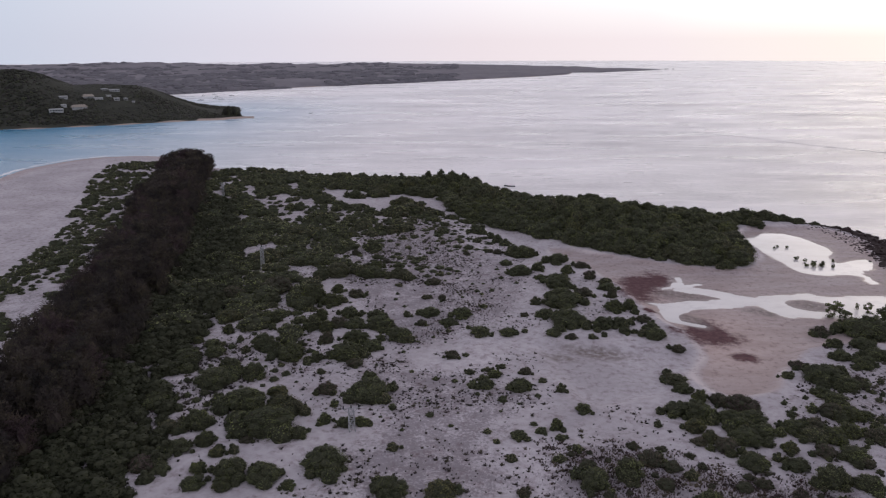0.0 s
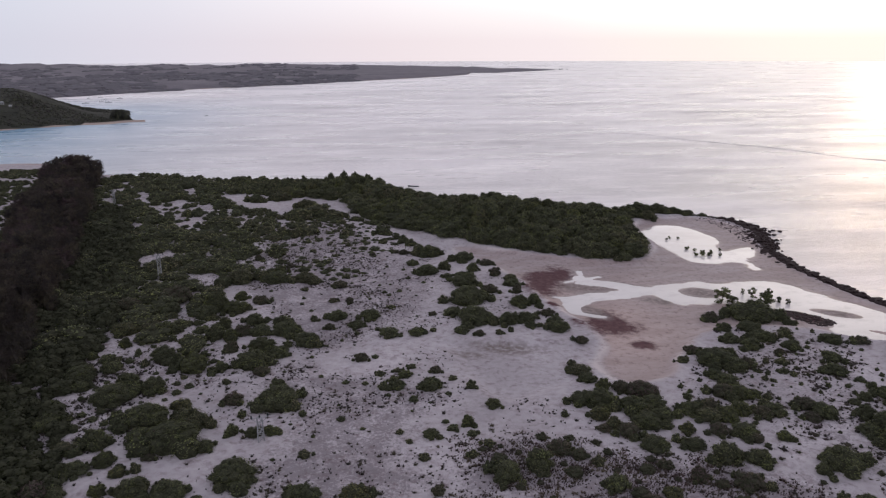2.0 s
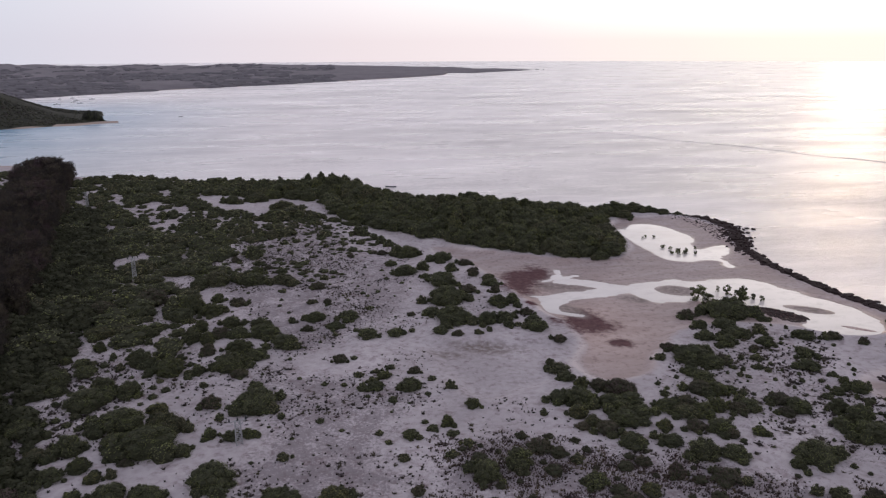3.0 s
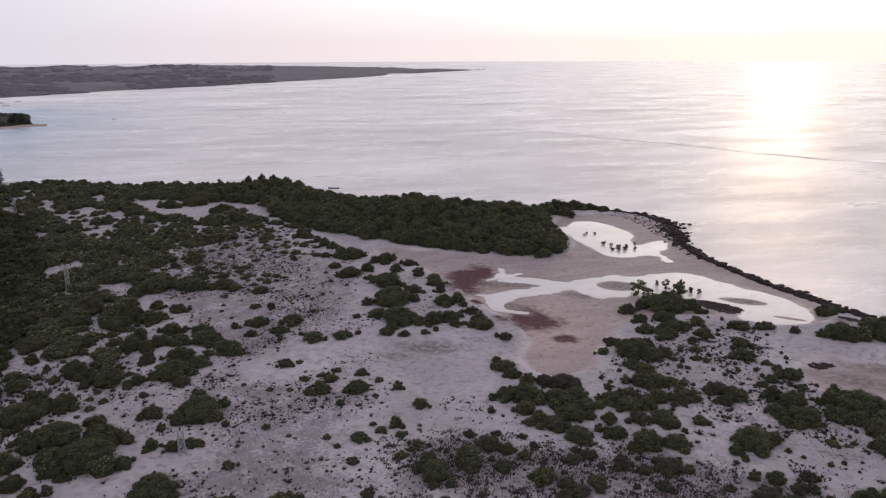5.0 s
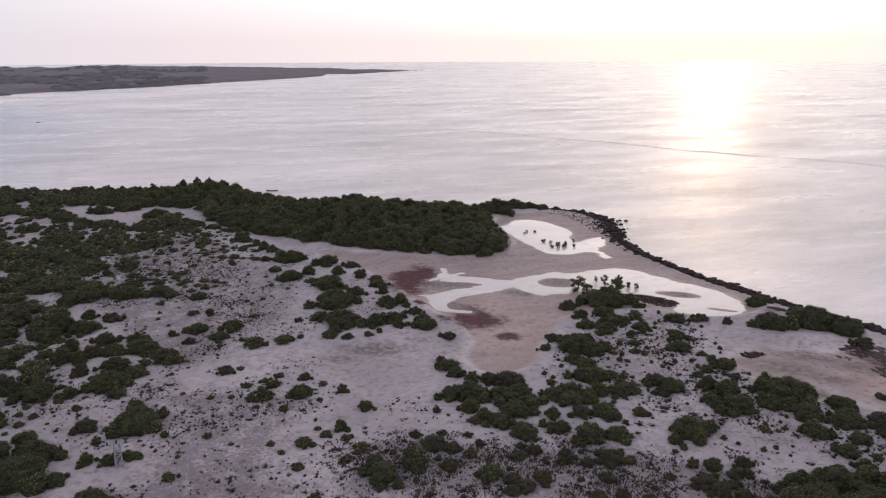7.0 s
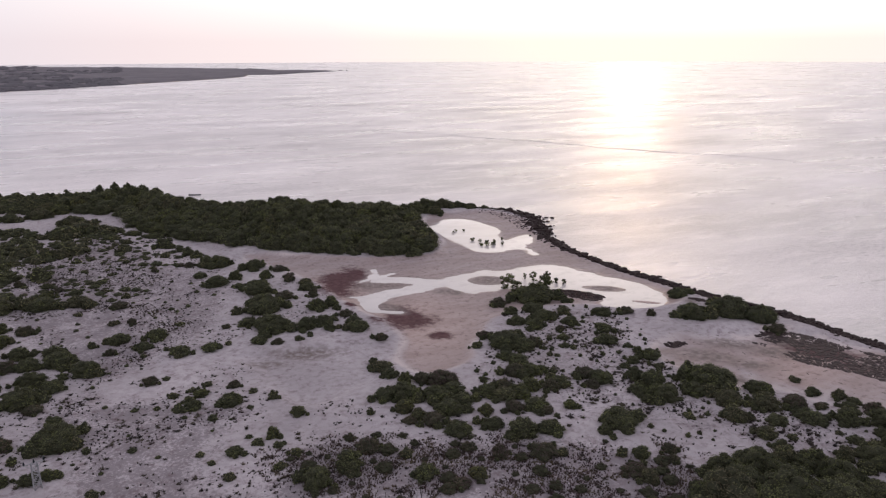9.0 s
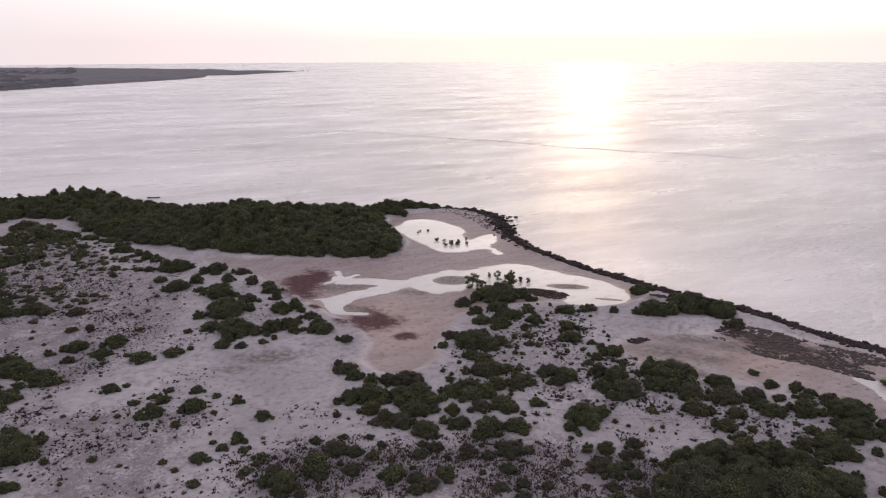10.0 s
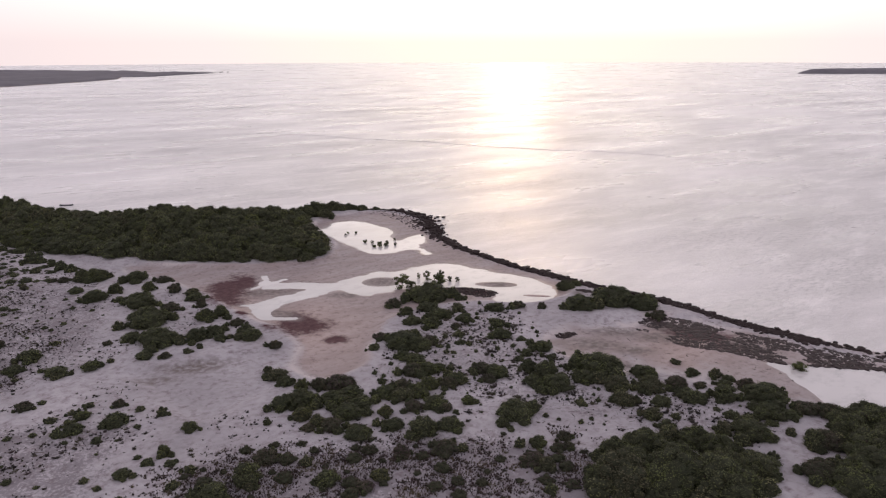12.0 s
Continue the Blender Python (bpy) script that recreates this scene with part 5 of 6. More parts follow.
tuft_models = [tuft_model(k) for k in range(6)]
cover("grass_tufts", TUFTS, 10000, 41, 0.7, (0.25, 1.2), (0.15, 0.45), TUFT_MASS, "small dark tufts scattered over pale sand", 0.53, 9)
cover("dry_scrub", DRY_SCRUB, 14000, 42, 0.40, (0.2, 0.8), (0.15, 0.5), DRY_MASS, "dry brown-grey twiggy scrub covering the sand", 0.38, 5)
ALL_DUNES = rounded([(-60, 230), (-40, 330), (0, 340), (20, 285), (50, 225), (58, 190), (58, 165), (28, 175), (24, 160), (24, 140), (50, 134), (64, 130), (84, 150), (112, 160), (112, 108), (130, 80), (110, 50), (60, 60), (0, 90), (-60, 90), (-66, 160)], 1)
cover("seedlings", ALL_DUNES, 14000, 45, 0.7, (0.25, 1.1), (0.12, 0.4), TUFT_MASS, "sparse small dark seedlings on the sand", 0.55, 12)
cover("dune_tufts", EAST_DUNE, 3500, 43, 0.95, (0.3, 1.8), (0.15, 0.6), TUFT_MASS, "small dark tufts between the shrubs", 0.47)
cover("mosaic_tufts", MOSAIC, 1800, 44, 0.7, (0.3, 1.6), (0.2, 0.6), TUFT_MASS, "small tufts in the sandy gaps", 0.4)


# ---- rocks ----
def rock_mesh(seed):
    rng = random.Random(seed)
    bm = bmesh.new()
    bmesh.ops.create_icosphere(bm, subdivisions=1, radius=0.5)
    for v in bm.verts:
        v.co *= rng.uniform(0.75, 1.2)
        v.co.z *= 0.75
    me = bpy.data.meshes.new("rock")
    bm.to_mesh(me)
    bm.free()
    me.materials.append(ROCK)
    return me


ROCKS = [rock_mesh(k) for k in range(8)]
LEDGE = [(150, 291), (160, 282), (162, 268), (155, 248), (150, 236), (146, 216), (147, 200), (148, 186), (152, 170), (155, 152), (161, 138), (163.5, 122), (164, 110), (166.5, 100), (169, 91)]
ledge = new("rock_ledge")
tagged(ledge, "low dark jagged rock ledge along the water's edge", "rock ledge", kind="structure")
for k in range(300):
    s = (k + chance.uniform(0, 1)) / 300
    x, y = along(LEDGE, [s])[0]
    thick = 1.1 + 2.9 * math.exp(-((s - 0.19) / 0.11) ** 2) + 1.5 * math.exp(-((s - 0.95) / 0.07) ** 2)
    x, y = x + chance.uniform(-1, 1) * thick, y + chance.gauss(0, 0.6)
    rock = new("rock", chance.choice(ROCKS))
    rock.parent = ledge
    size = chance.choice((1.4, 1.9, 2.4, 3.0, 4.2)) * chance.uniform(0.8, 1.15) * (1 if s < 0.5 else 0.6)
    rock.location = (x, y, 0.1 + 0.4 * chance.random())
    rock.scale = (size, size * chance.uniform(0.5, 1.3), (chance.uniform(0.9, 1.9) + (chance.random() < 0.15) * 1.4) * (1 if s < 0.5 else 0.48))
    rock.rotation_euler = (chance.uniform(-0.5, 0.5), chance.uniform(-0.5, 0.5), chance.uniform(0, 6.28))
joined_v, joined_f, base = [], [], 0
for k in range(2200):
    s = 1 - chance.uniform(0, 1) ** 1.4
    x, y = along(LEDGE, [s])[0] + np.array([chance.gauss(0.3, 1.0 + 2.0 * math.exp(-((s - 0.19) / 0.11) ** 2)), chance.gauss(0, 1)])
    me = chance.choice(ROCKS)
    size, turn = chance.uniform(0.6, 2.4), chance.uniform(0, 6.28)
    m = pose(x, y, 0.15, 0, 0, math.degrees(turn)) @ Matrix.Diagonal((size, size * 0.8, size * 0.7, 1))
    joined_v += [tuple(m @ v.co) for v in me.vertices]
    joined_f += [tuple(base + i for i in p.vertices) for p in me.polygons]
    base += len(me.vertices)
tagged(link_mesh("rubble", joined_v, joined_f, ROCK), "loose dark rocks strewn along the ledge", "rocks", kind="stuff")

CAPE = rounded([(144, 288), (156, 284), (160, 268), (153, 250), (146, 246), (150, 262), (150, 276)], 1)
joined_v, joined_f, base = [], [], 0
for x, y in scatter(CAPE, 150, 62, 0.8):
    me = chance.choice(ROCKS)
    size = chance.uniform(0.4, 1.3)
    m = pose(x, y, float(terrain([x], [y])[0]), 0, 0, chance.uniform(0, 360)) @ Matrix.Diagonal((size, size * 0.8, size * 0.5, 1))
    joined_v += [tuple(m @ v.co) for v in me.vertices]
    joined_f += [tuple(base + i for i in p.vertices) for p in me.polygons]
    base += len(me.vertices)
tagged(link_mesh("cape_stones", joined_v, joined_f, ROCK), "small dark stones on the sand of the cape", "stones", kind="stuff")

# dark weed-grown stones at the edge of the channel, and low outcrops on the flat
for outline, count, seed, label in (
        ([(118.5, 177), (123.6, 172.6), (127, 168), (126.6, 164.4), (121, 163), (119, 167), (116, 174)], 190, 63, "dark weed-grown stones at the edge of the channel"),
        ([(145.5, 153), (149.5, 151), (151, 147.5), (147, 148.5)], 40, 64, "low dark rock outcrop on damp sand"),
        ([(117.5, 129.6), (121.2, 129.8), (125.2, 128), (119, 126.6)], 46, 65, "dark broken driftwood and stones on the sand"),
        ([(113, 176), (118, 178.5), (121, 174), (117, 172)], 40, 66, "dark stones under the mangroves")):
    joined_v, joined_f, base = [], [], 0
    for x, y in scatter(rounded(outline, 1), count, seed, 0.42):
        me = chance.choice(ROCKS)
        size = chance.uniform(0.4, 1.3)
        m = pose(x, y, float(terrain([x], [y])[0]), 0, 0, chance.uniform(0, 360)) @ Matrix.Diagonal((size * 1.4, size * 0.9, size * 0.55, 1))
        joined_v += [tuple(m @ v.co) for v in me.vertices]
        joined_f += [tuple(base + i for i in p.vertices) for p in me.polygons]
        base += len(me.vertices)
    tagged(link_mesh("stones", joined_v, joined_f, ROCK), label, "stones", kind="stuff")

# the broken shelf at the east end, wet slabs with puddles between
SHELF = rounded([(138, 123), (149, 126), (155, 121), (157, 110), (161, 100), (167, 90), (168, 84), (174, 76), (181, 55), (174, 60), (166, 73), (158, 80.5), (149.5, 88.5), (147.5, 95), (144, 102), (139, 108), (141, 116)], 1)
joined_v, joined_f, base = [], [], 0
for x, y in scatter(SHELF, 4200, 61, 0.40):
    if fbm(np.array([x / 5]), np.array([y / 5]), 8, 3)[0] < 0.40:
        continue
    me = chance.choice(ROCKS)
    size = 0.4 + 1.3 * chance.random() ** 2
    m = pose(x, y, 0.12, chance.uniform(-8, 8), chance.uniform(-8, 8), chance.uniform(0, 360)) @ Matrix.Diagonal((size * 1.5, size * 0.9, 0.12 + 0.2 * size, 1))
    joined_v += [tuple(m @ v.co) for v in me.vertices]
    joined_f += [tuple(base + i for i in p.vertices) for p in me.polygons]
    base += len(me.vertices)
tagged(link_mesh("rock_slabs", joined_v, joined_f, SLAB), "flat dark rock slabs with wet sand between them", "rocks", kind="stuff")
EAST_ROCKS = [(169.5, 88), (172, 86), (173.2, 82.5), (174, 76), (179, 66), (186, 54)]
outcrop = new("rock_outcrop")
tagged(outcrop, "dark jagged rock outcrop in the shallow water", "rock", kind="structure")
for k in range(70):
    x, y = along(EAST_ROCKS, [k / 70])[0]
    rock = new("rock", chance.choice(ROCKS))
    rock.parent = outcrop
    rock.location = (x + chance.gauss(0, 1.0), y + chance.gauss(0, 0.6), 0.15)
    rock.scale = (chance.uniform(1.2, 2.4), chance.uniform(1.2, 2.2), chance.uniform(0.8, 1.5))
    rock.rotation_euler = (0, 0, chance.uniform(0, 6.28))


# ---- mangroves in the pools ----
def airy_crown(seed, clumps, leaves=46):
    """Loose round sprays of leaves with gaps between, one metre wide and one high."""
    rng = random.Random(seed)
    verts, faces = [], []
    for k in range(clumps):
        turn, out = k * 2.4 + rng.uniform(-0.6, 0.6), 0.34 * math.sqrt((k + 0.3) / clumps)
        mid = Vector((out * math.cos(turn), out * math.sin(turn), rng.uniform(0.12, 0.88) - 0.4 * out))
        r = rng.uniform(0.13, 0.21)
        for _ in range(leaves):
            d = Vector((rng.gauss(0, 1), rng.gauss(0, 1), rng.gauss(0, 1))).normalized()
            p = mid + Vector((d.x * r, d.y * r, d.z * r * 0.75)) * rng.uniform(0.4, 1.1)
            t = d.cross(Vector((rng.uniform(-1, 1), rng.uniform(-1, 1), rng.uniform(-1, 1)))).normalized()
            a, b = t * rng.uniform(0.03, 0.065), (d.cross(t) + d * rng.uniform(-0.5, 0.5)) * rng.uniform(0.02, 0.045)
            base = len(verts)
            verts += [tuple(p - a), tuple(p + b), tuple(p + a), tuple(p - b)]
            faces.append((base, base + 1, base + 2, base + 3))
    return np.array(verts), faces


AIRY = [mesh_of("crown", *airy_crown(500 + k, 16 + 4 * k), GREEN) for k in range(4)]


def mangrove(x, y, wide, high, label="small dark mangrove standing in still water"):
    thing = new("mangrove")
    thing.location = (x, y, float(terrain([x], [y])[0]))
    thing.rotation_euler = (0, 0, chance.uniform(0, 6.28))
    top = new("crown", chance.choice(AIRY))
    top.parent, top.location, top.scale = thing, (0, 0, 0.0), (wide * 1.2, wide * 1.2, high * 0.95)
    stem = new("trunk", chance.choice(TRUNKS))
    stem.parent, stem.scale = thing, (wide * 0.55, wide * 0.55, high * 0.8)
    return tagged(thing, label, "mangrove", "mangroves in the pools")


for x, y, wide, high in [(106, 186, 5.4, 5.0), (108.5, 184.5, 3.2, 2.6), (114.6, 190.5, 1.2, 2.6), (116.2, 188, 2.8, 3.6), (115.6, 180, 4.8, 5.0), (118, 183, 2.4, 5.2), (121.5, 183, 1.4, 2.4), (123, 181, 1.6, 2.0),
                         (120, 255, 1.1, 1.2), (122, 257, 1.2, 1.2), (125, 256, 1.2, 1.3), (121.5, 241, 1.7, 1.7), (123, 238, 1.6, 1.6), (125, 236, 1.8, 1.5), (121, 233, 1.6, 1.5), (123, 232, 2.2, 1.9), (125.5, 232, 1.8, 1.7),
                         (127, 234, 1.5, 2.0), (129, 231, 1.2, 1.6), (132, 237, 1.0, 1.5), (151, 84, 3.4, 2.4)]:
    mangrove(x, y, wide, high)


# ---- lattice masts ----
def strut(bm, a, b, r):
    a, b = Vector(a), Vector(b)
    way = b - a
    cone = bmesh.ops.create_cone(bm, segments=4, radius1=r, radius2=r, depth=way.length, cap_ends=True)
    bmesh.ops.transform(bm, matrix=Matrix.Translation((a + b) / 2) @ way.to_track_quat("Z", "Y").to_matrix().to_4x4(), verts=cone["verts"])


def lattice_mast(x, y, turn, high=8.2):
    thing = new("lattice_mast")
    thing.location, thing.rotation_euler = (x, y, float(terrain([x], [y])[0])), (0, 0, radians(turn))
    corners = [(-1, -1), (1, -1), (1, 1), (-1, 1)]
    wide = lambda z: 0.56 - 0.12 * z / high
    for cx, cy in corners:
        bm = bmesh.new()
        strut(bm, (cx * wide(-0.2), cy * wide(-0.2), -0.2), (cx * wide(high), cy * wide(high), high), 0.09)
        part("leg", bm, STEEL, thing)
    steps = round(high / 0.95)
    for k in range(steps):
        z0, z1 = high * k / steps, high * (k + 1) / steps
        bm = bmesh.new()
        for i in range(4):
            (ax, ay), (bx, by) = corners[i], corners[(i + 1) % 4]
            if (k + i) % 2:
                ax, ay, bx, by = bx, by, ax, ay
            strut(bm, (ax * wide(z0), ay * wide(z0), z0), (bx * wide(z1), by * wide(z1), z1), 0.065)
            strut(bm, (ax * wide(z1), ay * wide(z1), z1), (bx * wide(z1), by * wide(z1), z1), 0.055)
        part("bracing", bm, STEEL, thing)
    bm = bmesh.new()
    strut(bm, (-1.6, 0, high), (1.6, 0, high), 0.1)
    strut(bm, (-0.46, 0, high - 0.9), (-1.5, 0, high), 0.05)
    strut(bm, (0.46, 0, high - 0.9), (1.5, 0, high), 0.05)
    arm = part("crossarm", bm, STEEL, thing)
    for px in (-1.45, 0.0, 1.45):
        bm = bmesh.new()
        bmesh.ops.create_cone(bm, segments=8, radius1=0.16, radius2=0.1, depth=0.55, cap_ends=True, matrix=Matrix.Translation((px, 0, high + 0.34)))
        part("insulator", bm, DARK_GLASS, arm, "dark ceramic insulator")
    return tagged(thing, "pale galvanised steel lattice mast among the shrubs", "mast", "lattice masts")


for x, y, turn, high in ((-59, 229, 20, 7.6), (-17.2, 123.0, 15, 4.6), (-106, 347, 20, 7.6)):
    lattice_mast(x, y, turn, high)

# ---- land across the water ----
HEAD_SHORE = [(-44, 815), (-36, 803), (-31, 798), (-28.4, 792), (-24.1, 791), (-20.3, 805), (-16.4, 812), (-15.0, 822)]
HEAD_RIDGE = [(-44, 60), (-36, 58), (-30.5, 51), (-29.7, 51.4), (-28.9, 49.5), (-28, 45), (-27.3, 39.5), (-26.3, 33.2), (-24.8, 33.6), (-22.3, 31.2), (-21.6, 28.2), (-20.9, 24), (-19.9, 17), (-19, 11.2), (-18.2, 6.4), (-17.4, 3.6), (-16.5, 3), (-15.6, 2.4), (-14.9, 0)]


def at(table, b):
    return np.interp(b, [p[0] for p in table], [p[1] for p in table])


def headland(x, y):
    b, r = np.degrees(np.arctan2(x, y)), np.hypot(x, y)
    u = (r - at(HEAD_SHORE, b)) / 130
    rise = np.where(u < 1, np.sin(math.pi / 2 * np.clip(u, 0, 1)), np.cos(math.pi / 2 * np.clip((u - 1) / 1.2, 0, 1)))
    return at(HEAD_RIDGE, b) * rise - 0.8 * (u < 0)


def polar_land(name, b_range, nb, shore, depth, nr, height, mat, label):
    bs = np.linspace(*b_range, nb)
    rows = []
    for u in np.linspace(0, 1, nr) ** 1.5:
        r = shore(bs) + depth(bs) * u
        x, y = r * np.sin(np.radians(bs)), r * np.cos(np.radians(bs))
        rows.append(np.stack([x, y, height(bs, u, x, y)], 1))
    i = np.arange((nb - 1) * (nr - 1))
    a = (i // (nb - 1)) * nb + i % (nb - 1)
    ob = link_mesh(name, np.concatenate(rows), np.stack([a, a + 1, a + nb + 1, a + nb], 1), mat, smooth=True)
    return tagged(ob, label, "land", kind="structure")


polar_land("headland", (-44, -14.9), 240, lambda b: at(HEAD_SHORE, b), lambda b: 12 + 268 * np.clip((-14.9 - b) / 3.5, 0, 1), 60,
           lambda b, u, x, y: headland(x, y) + 4 * (fbm(x / 45, y / 45, 71, 3) - 0.5) * np.minimum(u * 6, 1) * smoothstep(-14.9, -17.5, b) - (0.5 if u == 0 else 0), HILL,
           "dark wooded headland across the channel")
polar_land("headland_beach", (-44, -14.3), 200, lambda b: at(HEAD_SHORE, b) - 5 - 2.5 * np.sin(b * 2.1), lambda b: 14 + 0 * b, 6,
           lambda b, u, x, y: -0.3 + 1.6 * u + 0 * x, FAR_SAND, "narrow pale beach under the headland")

COAST_SHORE = [(-44, 1150), (-30, 1230), (-20, 1325), (-18.9, 1345), (-16.2, 1396), (-12.1, 1466), (-3.6, 1640), (2.9, 1842), (7.2, 2035), (9.2, 2175), (9.62, 2225), (9.75, 2385), (11.8, 2392), (13.4, 2520), (15.4, 2662), (16.3, 2745)]
COAST_DEPTH = [(-44, 1900), (-20, 1900), (0, 1500), (9, 700), (12, 300), (16.3, 30)]
COAST_HIGH = [(-44, 20), (-30.5, 22), (-28.8, 22), (-27.2, 30), (-26.2, 30), (-25.6, 23), (-22, 22), (-18, 21), (-12, 18), (-5, 17), (1, 13), (6, 11), (9.3, 9.5), (9.75, 7.5), (13.4, 6), (15.6, 3.4), (16.3, 0.5)]


def coast_height(b, u, x, y):
    return at(COAST_HIGH, b) * (np.minimum(0.35 * np.minimum(u * 30, 1) + 0.65 * u**0.7, 1) + (0.9 * (fbm(x / 210, y / 420, 81, 4) - 0.5) + 0.3 * (0.3 - np.abs(fbm(x / 120, y / 240, 85, 3) - 0.5) * 4) * u) * np.minimum(u * 4, 1) * smoothstep(8, -10, b)) + 3 * (fbm(x / 30, y / 30, 83, 2) - 0.4) * np.minimum(u * 20, 1) - 0.3 * (u == 0)


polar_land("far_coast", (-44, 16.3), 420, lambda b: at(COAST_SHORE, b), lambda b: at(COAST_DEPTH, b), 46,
           coast_height, HAZED_LAND, "low wooded coast running out to a point, haze painted into its colour")
rc = np.random.default_rng(17)
cb, cu = rc.uniform(-32, 1, 2200), rc.uniform(0.004, 1, 2200) ** 1.7
cr = at(COAST_SHORE, cb) + at(COAST_DEPTH, cb) * cu
cx, cy = cr * np.sin(np.radians(cb)), cr * np.cos(np.radians(cb))
keep = fbm(cx / 160, cy / 260, 87, 3) > 0.50
cz = coast_height(cb, cu, cx, cy)
clump_v, clump_f = [], []
for x, y, z in zip(cx[keep], cy[keep], cz[keep]):
    v, f = dome(x, y, rc.uniform(9, 24), rc.uniform(3.5, 7.0), random.Random(int(x * 7 + y)), 6, 2, z - 1.5)
    clump_f += [tuple(len(clump_v) + i for i in g) for g in f]
    clump_v += v
tagged(link_mesh("far_woods", clump_v, clump_f, HAZED_WOODS), "dark clumps of woodland on the far coast, paled by painted haze", "woodland", kind="stuff")
polar_land("far_coast_beach", (-19.2, 10.0), 160, lambda b: at(COAST_SHORE, b) - 7 - 3 * np.sin(b * 3), lambda b: 20 + 0 * b, 5,
           lambda b, u, x, y: -0.3 + 1.5 * u + 0 * x, FAR_SAND, "thin pale beach along the far coast")
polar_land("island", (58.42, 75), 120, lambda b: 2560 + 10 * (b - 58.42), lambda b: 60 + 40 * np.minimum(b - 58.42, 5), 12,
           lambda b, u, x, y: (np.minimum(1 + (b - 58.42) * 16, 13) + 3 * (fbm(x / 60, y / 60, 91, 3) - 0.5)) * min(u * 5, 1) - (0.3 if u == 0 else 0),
           HAZED_LAND, "low dark island on the horizon, haze mixed into its colour")
for b, r in ((16.55, 2800), (16.7, 2810), (17.1, 2815)):
    rock = link_mesh("islet", *crown(300 + int(b * 10), 5, 10, 0.1)[:2], ROCK)
    rock.location, rock.scale = (r * math.sin(radians(b)), r * math.cos(radians(b)), -0.5), (9, 9, 4.0)
    tagged(rock, "small dark rock islet off the point", "rock", "islets off the point")

# woodland on the headland, clump by clump
lumps = []
for k in range(4):
    v, f = dome(0, 0, 0.5, 1.0, random.Random(400 + k), 6, 3)
    lumps.append((np.array(v), f))
places, heights = [], []
rw = np.random.default_rng(9)
for _ in range(7600):
    b, u = rw.uniform(-36, -15.3), rw.uniform(0.02, 1.25)
    r = float(at(HEAD_SHORE, b)) + 130 * u + 3
    places.append((r * math.sin(radians(b)), r * math.cos(radians(b)), rw.uniform(0, 6.3), rw.uniform(2.4, 6.0), rw.uniform(2.0, 3.2) * min(1, (-14.6 - b) / 2.5), rw.uniform(0, 1)))
tip = [(math.sin(radians(b)) * r, math.cos(radians(b)) * r, 0.0, w, h, 0.2) for b, r, w, h in ((-15.6, 850, 8, 10), (-15.8, 852, 9, 12.5), (-16.05, 854, 9, 13), (-16.3, 856, 11, 10), (-15.4, 848, 7, 7), (-15.95, 849, 7, 11), (-15.3, 847, 5, 4.5))]
all_v, all_f, tones, base = [], [], [], 0
for x, y, turn, wide, high, tone in places + tip:
    v, f = lumps[int(rw.integers(4))]
    c, s = math.cos(turn), math.sin(turn)
    z = float(headland(np.array(x), np.array(y))) - 1.6
    all_v.append(np.stack([x + wide * (v[:, 0] * c - v[:, 1] * s), y + wide * (v[:, 0] * s + v[:, 1] * c), z + high * v[:, 2]], 1))
    all_f += [tuple(base + i for i in g) for g in f]
    tones += [tone] * len(v)
    base += len(v)
woods = link_mesh("headland_woods", np.concatenate(all_v), all_f, WOODLAND)
attribute(woods, "tone", tones)
tagged(woods, "dense dark scrub woodland covering the headland", "woodland", kind="stuff")


# ---- houses on the headland ----
def box(bm, x0, x1, y0, y1, z0, z1):
    m = Matrix.Translation(((x0 + x1) / 2, (y0 + y1) / 2, (z0 + z1) / 2)) @ Matrix.Diagonal((x1 - x0, y1 - y0, z1 - z0, 1))
    bmesh.ops.create_cube(bm, size=1, matrix=m)


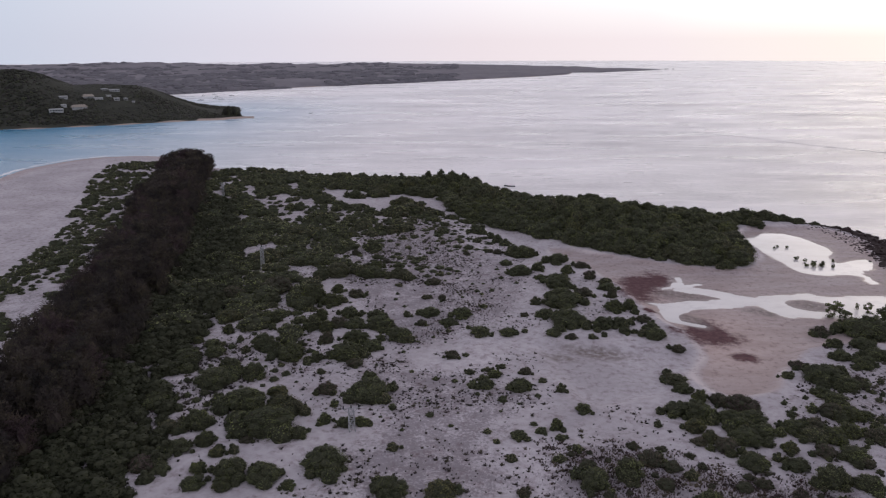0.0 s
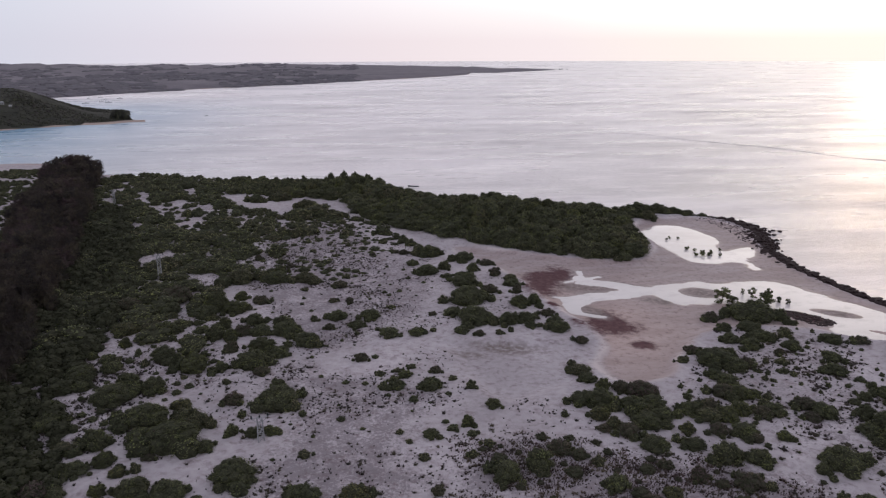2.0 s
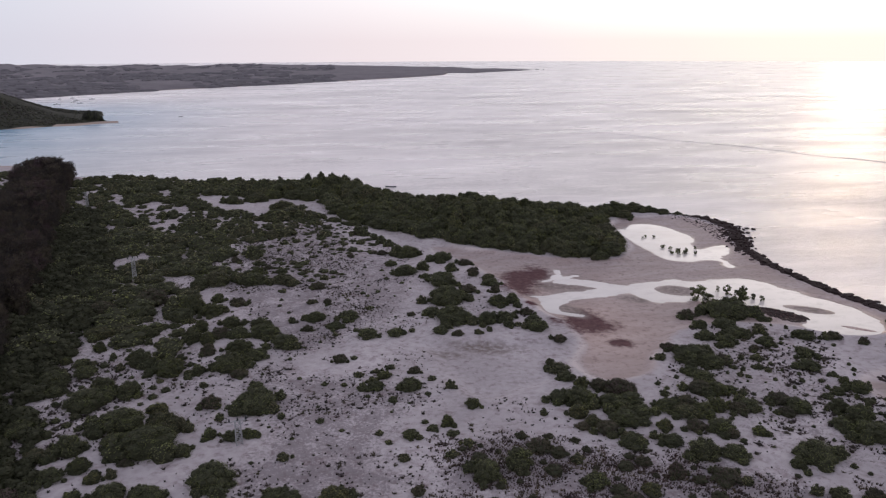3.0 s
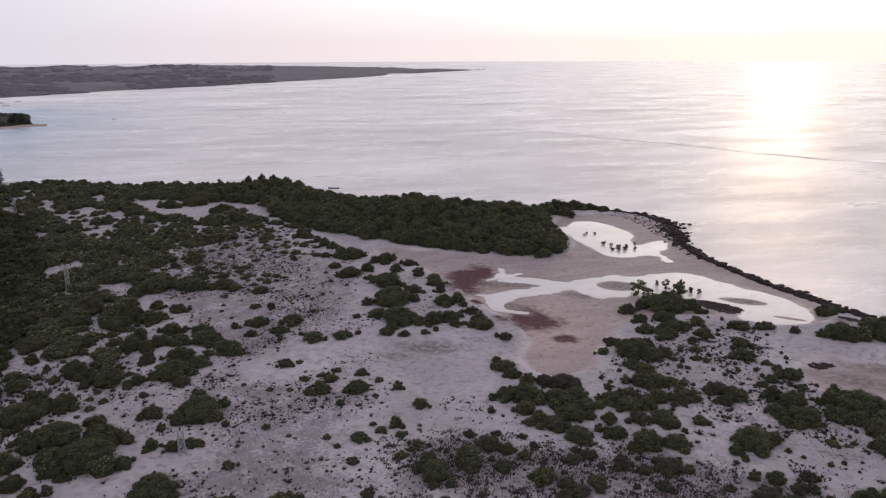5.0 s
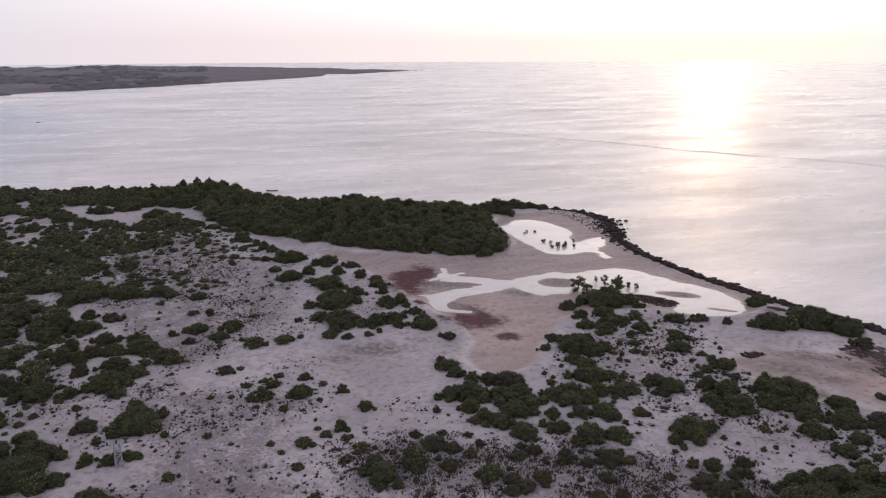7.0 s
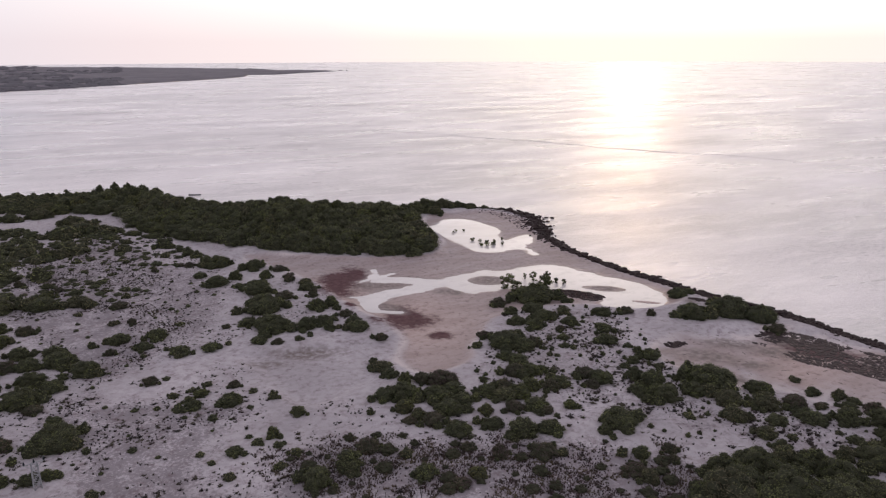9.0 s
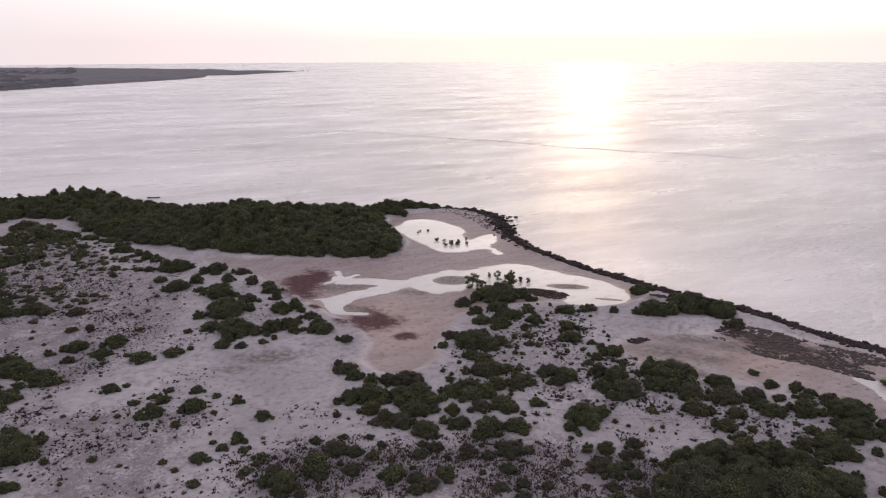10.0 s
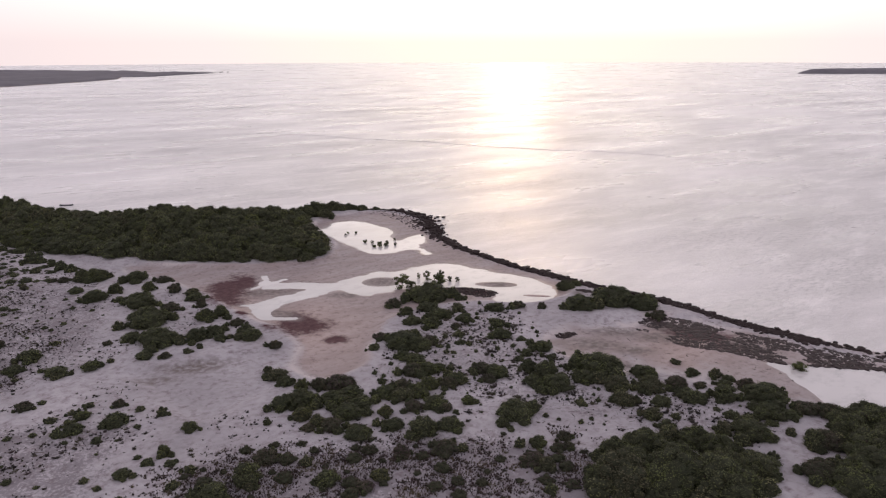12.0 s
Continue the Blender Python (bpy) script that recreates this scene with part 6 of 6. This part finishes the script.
def house(x, y, long, deep, high, bays, thatched):
    thing = new("house")
    z = float(headland(np.array(float(x)), np.array(float(y)))) + 0.2
    thing.location, thing.rotation_euler = (x, y, z), (0, 0, math.atan2(-x, y) + 0.15)
    bm = bmesh.new()
    box(bm, -long / 2, long / 2, -deep / 2 + 0.4, deep / 2, -1.5, high)
    pier = 0.5
    step = long / bays
    for k in range(bays + 1):
        px = min(max(-long / 2 + k * step, -long / 2 + pier / 2), long / 2 - pier / 2)
        box(bm, px - pier / 2, px + pier / 2, -deep / 2, -deep / 2 + 0.398, -1.5, high)
    box(bm, -long / 2, long / 2, -deep / 2 - 0.004, -deep / 2 + 0.394, high - 0.5, high - 0.004)
    part("wall", bm, LIMEWASH, thing)
    for k in range(bays):
        bm = bmesh.new()
        px = -long / 2 + (k + 0.5) * step
        box(bm, px - step * 0.36, px + step * 0.36, -deep / 2 + 0.33, -deep / 2 + 0.39, 0.4, high - 0.7)
        part("window", bm, DARK_GLASS, thing)
    bm = bmesh.new()
    if thatched:
        lx, ly = long / 2 + 0.8, deep / 2 + 0.8
        vs = [bm.verts.new(p) for p in ((-lx, -ly, high), (lx, -ly, high), (lx, ly, high), (-lx, ly, high), (-lx * 0.7, 0, high + 2.4), (lx * 0.7, 0, high + 2.4))]
        for f in ((0, 1, 5, 4), (1, 2, 5), (2, 3, 4, 5), (3, 0, 4), (3, 2, 1, 0)):
            bm.faces.new([vs[i] for i in f])
        part("roof", bm, THATCH, thing, "grey thatched hipped roof")
    else:
        box(bm, -long / 2 - 0.3, long / 2 + 0.3, -deep / 2 - 0.3, deep / 2 + 0.3, high + 0.004, high + 0.35)
        part("roof", bm, LIMEWASH, thing, "flat whitewashed roof")
    return tagged(thing, "white house with a row of dark openings on a wooded slope", "house", "houses on the headland")


for x, y, long, deep, high, bays, thatched in (
        (-379, 726, 20, 8, 4.2, 5, False), (-386, 757, 13, 7, 3.4, 3, False), (-368, 773, 16, 7, 2.6, 3, True), (-354, 804, 16, 8, 4.0, 4, False), (-364, 803, 9, 7, 3.4, 2, False),
        (-365, 745, 22, 7, 2.8, 4, True), (-341, 778, 8, 7, 4.4, 2, False), (-334, 784, 6, 6, 3.8, 2, False), (-357, 772, 12, 6, 2.6, 3, False), (-378, 740, 8, 6, 2.8, 2, False), (-325, 781, 4, 4, 3.0, 1, False), (-351, 783, 7, 5, 3, 2, False)):
    house(x, y, long * 0.62, deep, high * 0.45, bays, thatched)


# ---- boats ----
def boat(x, y, turn, long, mat, label, decked=True):
    thing = new("boat")
    thing.location, thing.rotation_euler = (x, y, 0.0), (0, 0, radians(turn))
    bm = bmesh.new()
    rings = []
    for k in range(7):
        s = k / 6
        w = long * 0.14 * (math.sin(math.pi * min(0.12 + s * 0.9, 1)) ** 0.6)
        lift = 0.5 * (abs(s - 0.5) * 2) ** 2
        px = long * (s - 0.5)
        rings.append([bm.verts.new(p) for p in ((px, -w, 0.9 + lift), (px, -w * 0.6, -0.2), (px, w * 0.6, -0.2), (px, w, 0.9 + lift))])
    for p, q in zip(rings, rings[1:]):
        for i in range(3):
            bm.faces.new((p[i], q[i], q[i + 1], p[i + 1]))
        bm.faces.new((p[3], q[3], q[0], p[0]))
    bm.faces.new(rings[0][::-1])
    bm.faces.new(rings[-1])
    part("hull", bm, mat, thing)
    bm = bmesh.new()
    if decked:
        box(bm, -long * 0.12, long * 0.15, -long * 0.07, long * 0.07, 0.9, 2.1)
        part("cabin", bm, mat, thing)
    else:
        box(bm, -long * 0.04, long * 0.04, -long * 0.1, long * 0.1, 0.8, 0.95)
        part("thwart", bm, mat, thing)
    return tagged(thing, label, "boat", "moored boats")


boat(-152, 854, 20, 5, HULL, "dark wooden fishing boat moored in the channel", False).scale = (0.8, 0.7, 0.5)
for x, y, turn in ((-355, 1091, 10), (-345, 1130, 60), (-354, 1172, 30), (-386, 1203, 80), (-340, 1201, 0), (-377, 1233, 45), (-330, 1110, 20)):
    boat(x, y, turn, 9, WHITE_HULL, "small white boat moored off the far beach")
canoe = boat(35.5, 382, -20, 6, HULL, "dark low wooden boat afloat just off the shore", False)
canoe.scale = (1, 0.8, 0.5)

# ---- drift and foam ----
joined_v, joined_f, base = [], [], 0
rw = np.random.default_rng(12)
for outline, count, seed in ((EAST_DUNE, 150, 71), (FLAT_EAST, 110, 72), (TUFTS, 60, 73)):
    for x, y in scatter(outline, count, seed, 1.2):
        long, thick, turn = rw.uniform(0.5, 1.9), rw.uniform(0.03, 0.09), rw.uniform(0, 3.1)
        z = float(terrain([x], [y])[0])
        c, s = math.cos(turn) * long / 2, math.sin(turn) * long / 2
        nx, ny = -math.sin(turn) * thick, math.cos(turn) * thick
        joined_v += [(x - c - nx, y - s - ny, z - 0.02), (x + c - nx * 0.4, y + s - ny * 0.4, z - 0.02), (x + c + nx * 0.4, y + s + ny * 0.4, z - 0.02), (x - c + nx, y - s + ny, z - 0.02), (x - c * 0.9, y - s * 0.9, z + thick * 1.6), (x + c * 0.9, y + s * 0.9, z + thick)]
        joined_f += [tuple(base + i for i in g) for g in ((0, 1, 5, 4), (1, 2, 5), (2, 3, 4, 5), (3, 0, 4))]
        base += 6
tagged(link_mesh("driftwood", joined_v, joined_f, DEADWOOD), "scattered grey driftwood sticks and dead branches on the sand", "driftwood", kind="stuff")

foam_line = [(-262, 380), (-256, 408), (-261, 440), (-258, 465), (-249, 490), (-230, 506)]
pts = along(foam_line, np.linspace(0, 1, 120))
w = 0.5 + 1.6 * value_noise(np.arange(120) / 5.0, np.zeros(120), 3)
fv = [(px - wi, py + 0.3 * wi, 0.05) for (px, py), wi in zip(pts, w)] + [(px + wi, py - 0.3 * wi, 0.05) for (px, py), wi in zip(pts, w)]
tagged(link_mesh("foam", fv, [(k, k + 1, 121 + k, 120 + k) for k in range(119)], FOAM), "thin white line of foam along the beach", "foam", kind="structure")
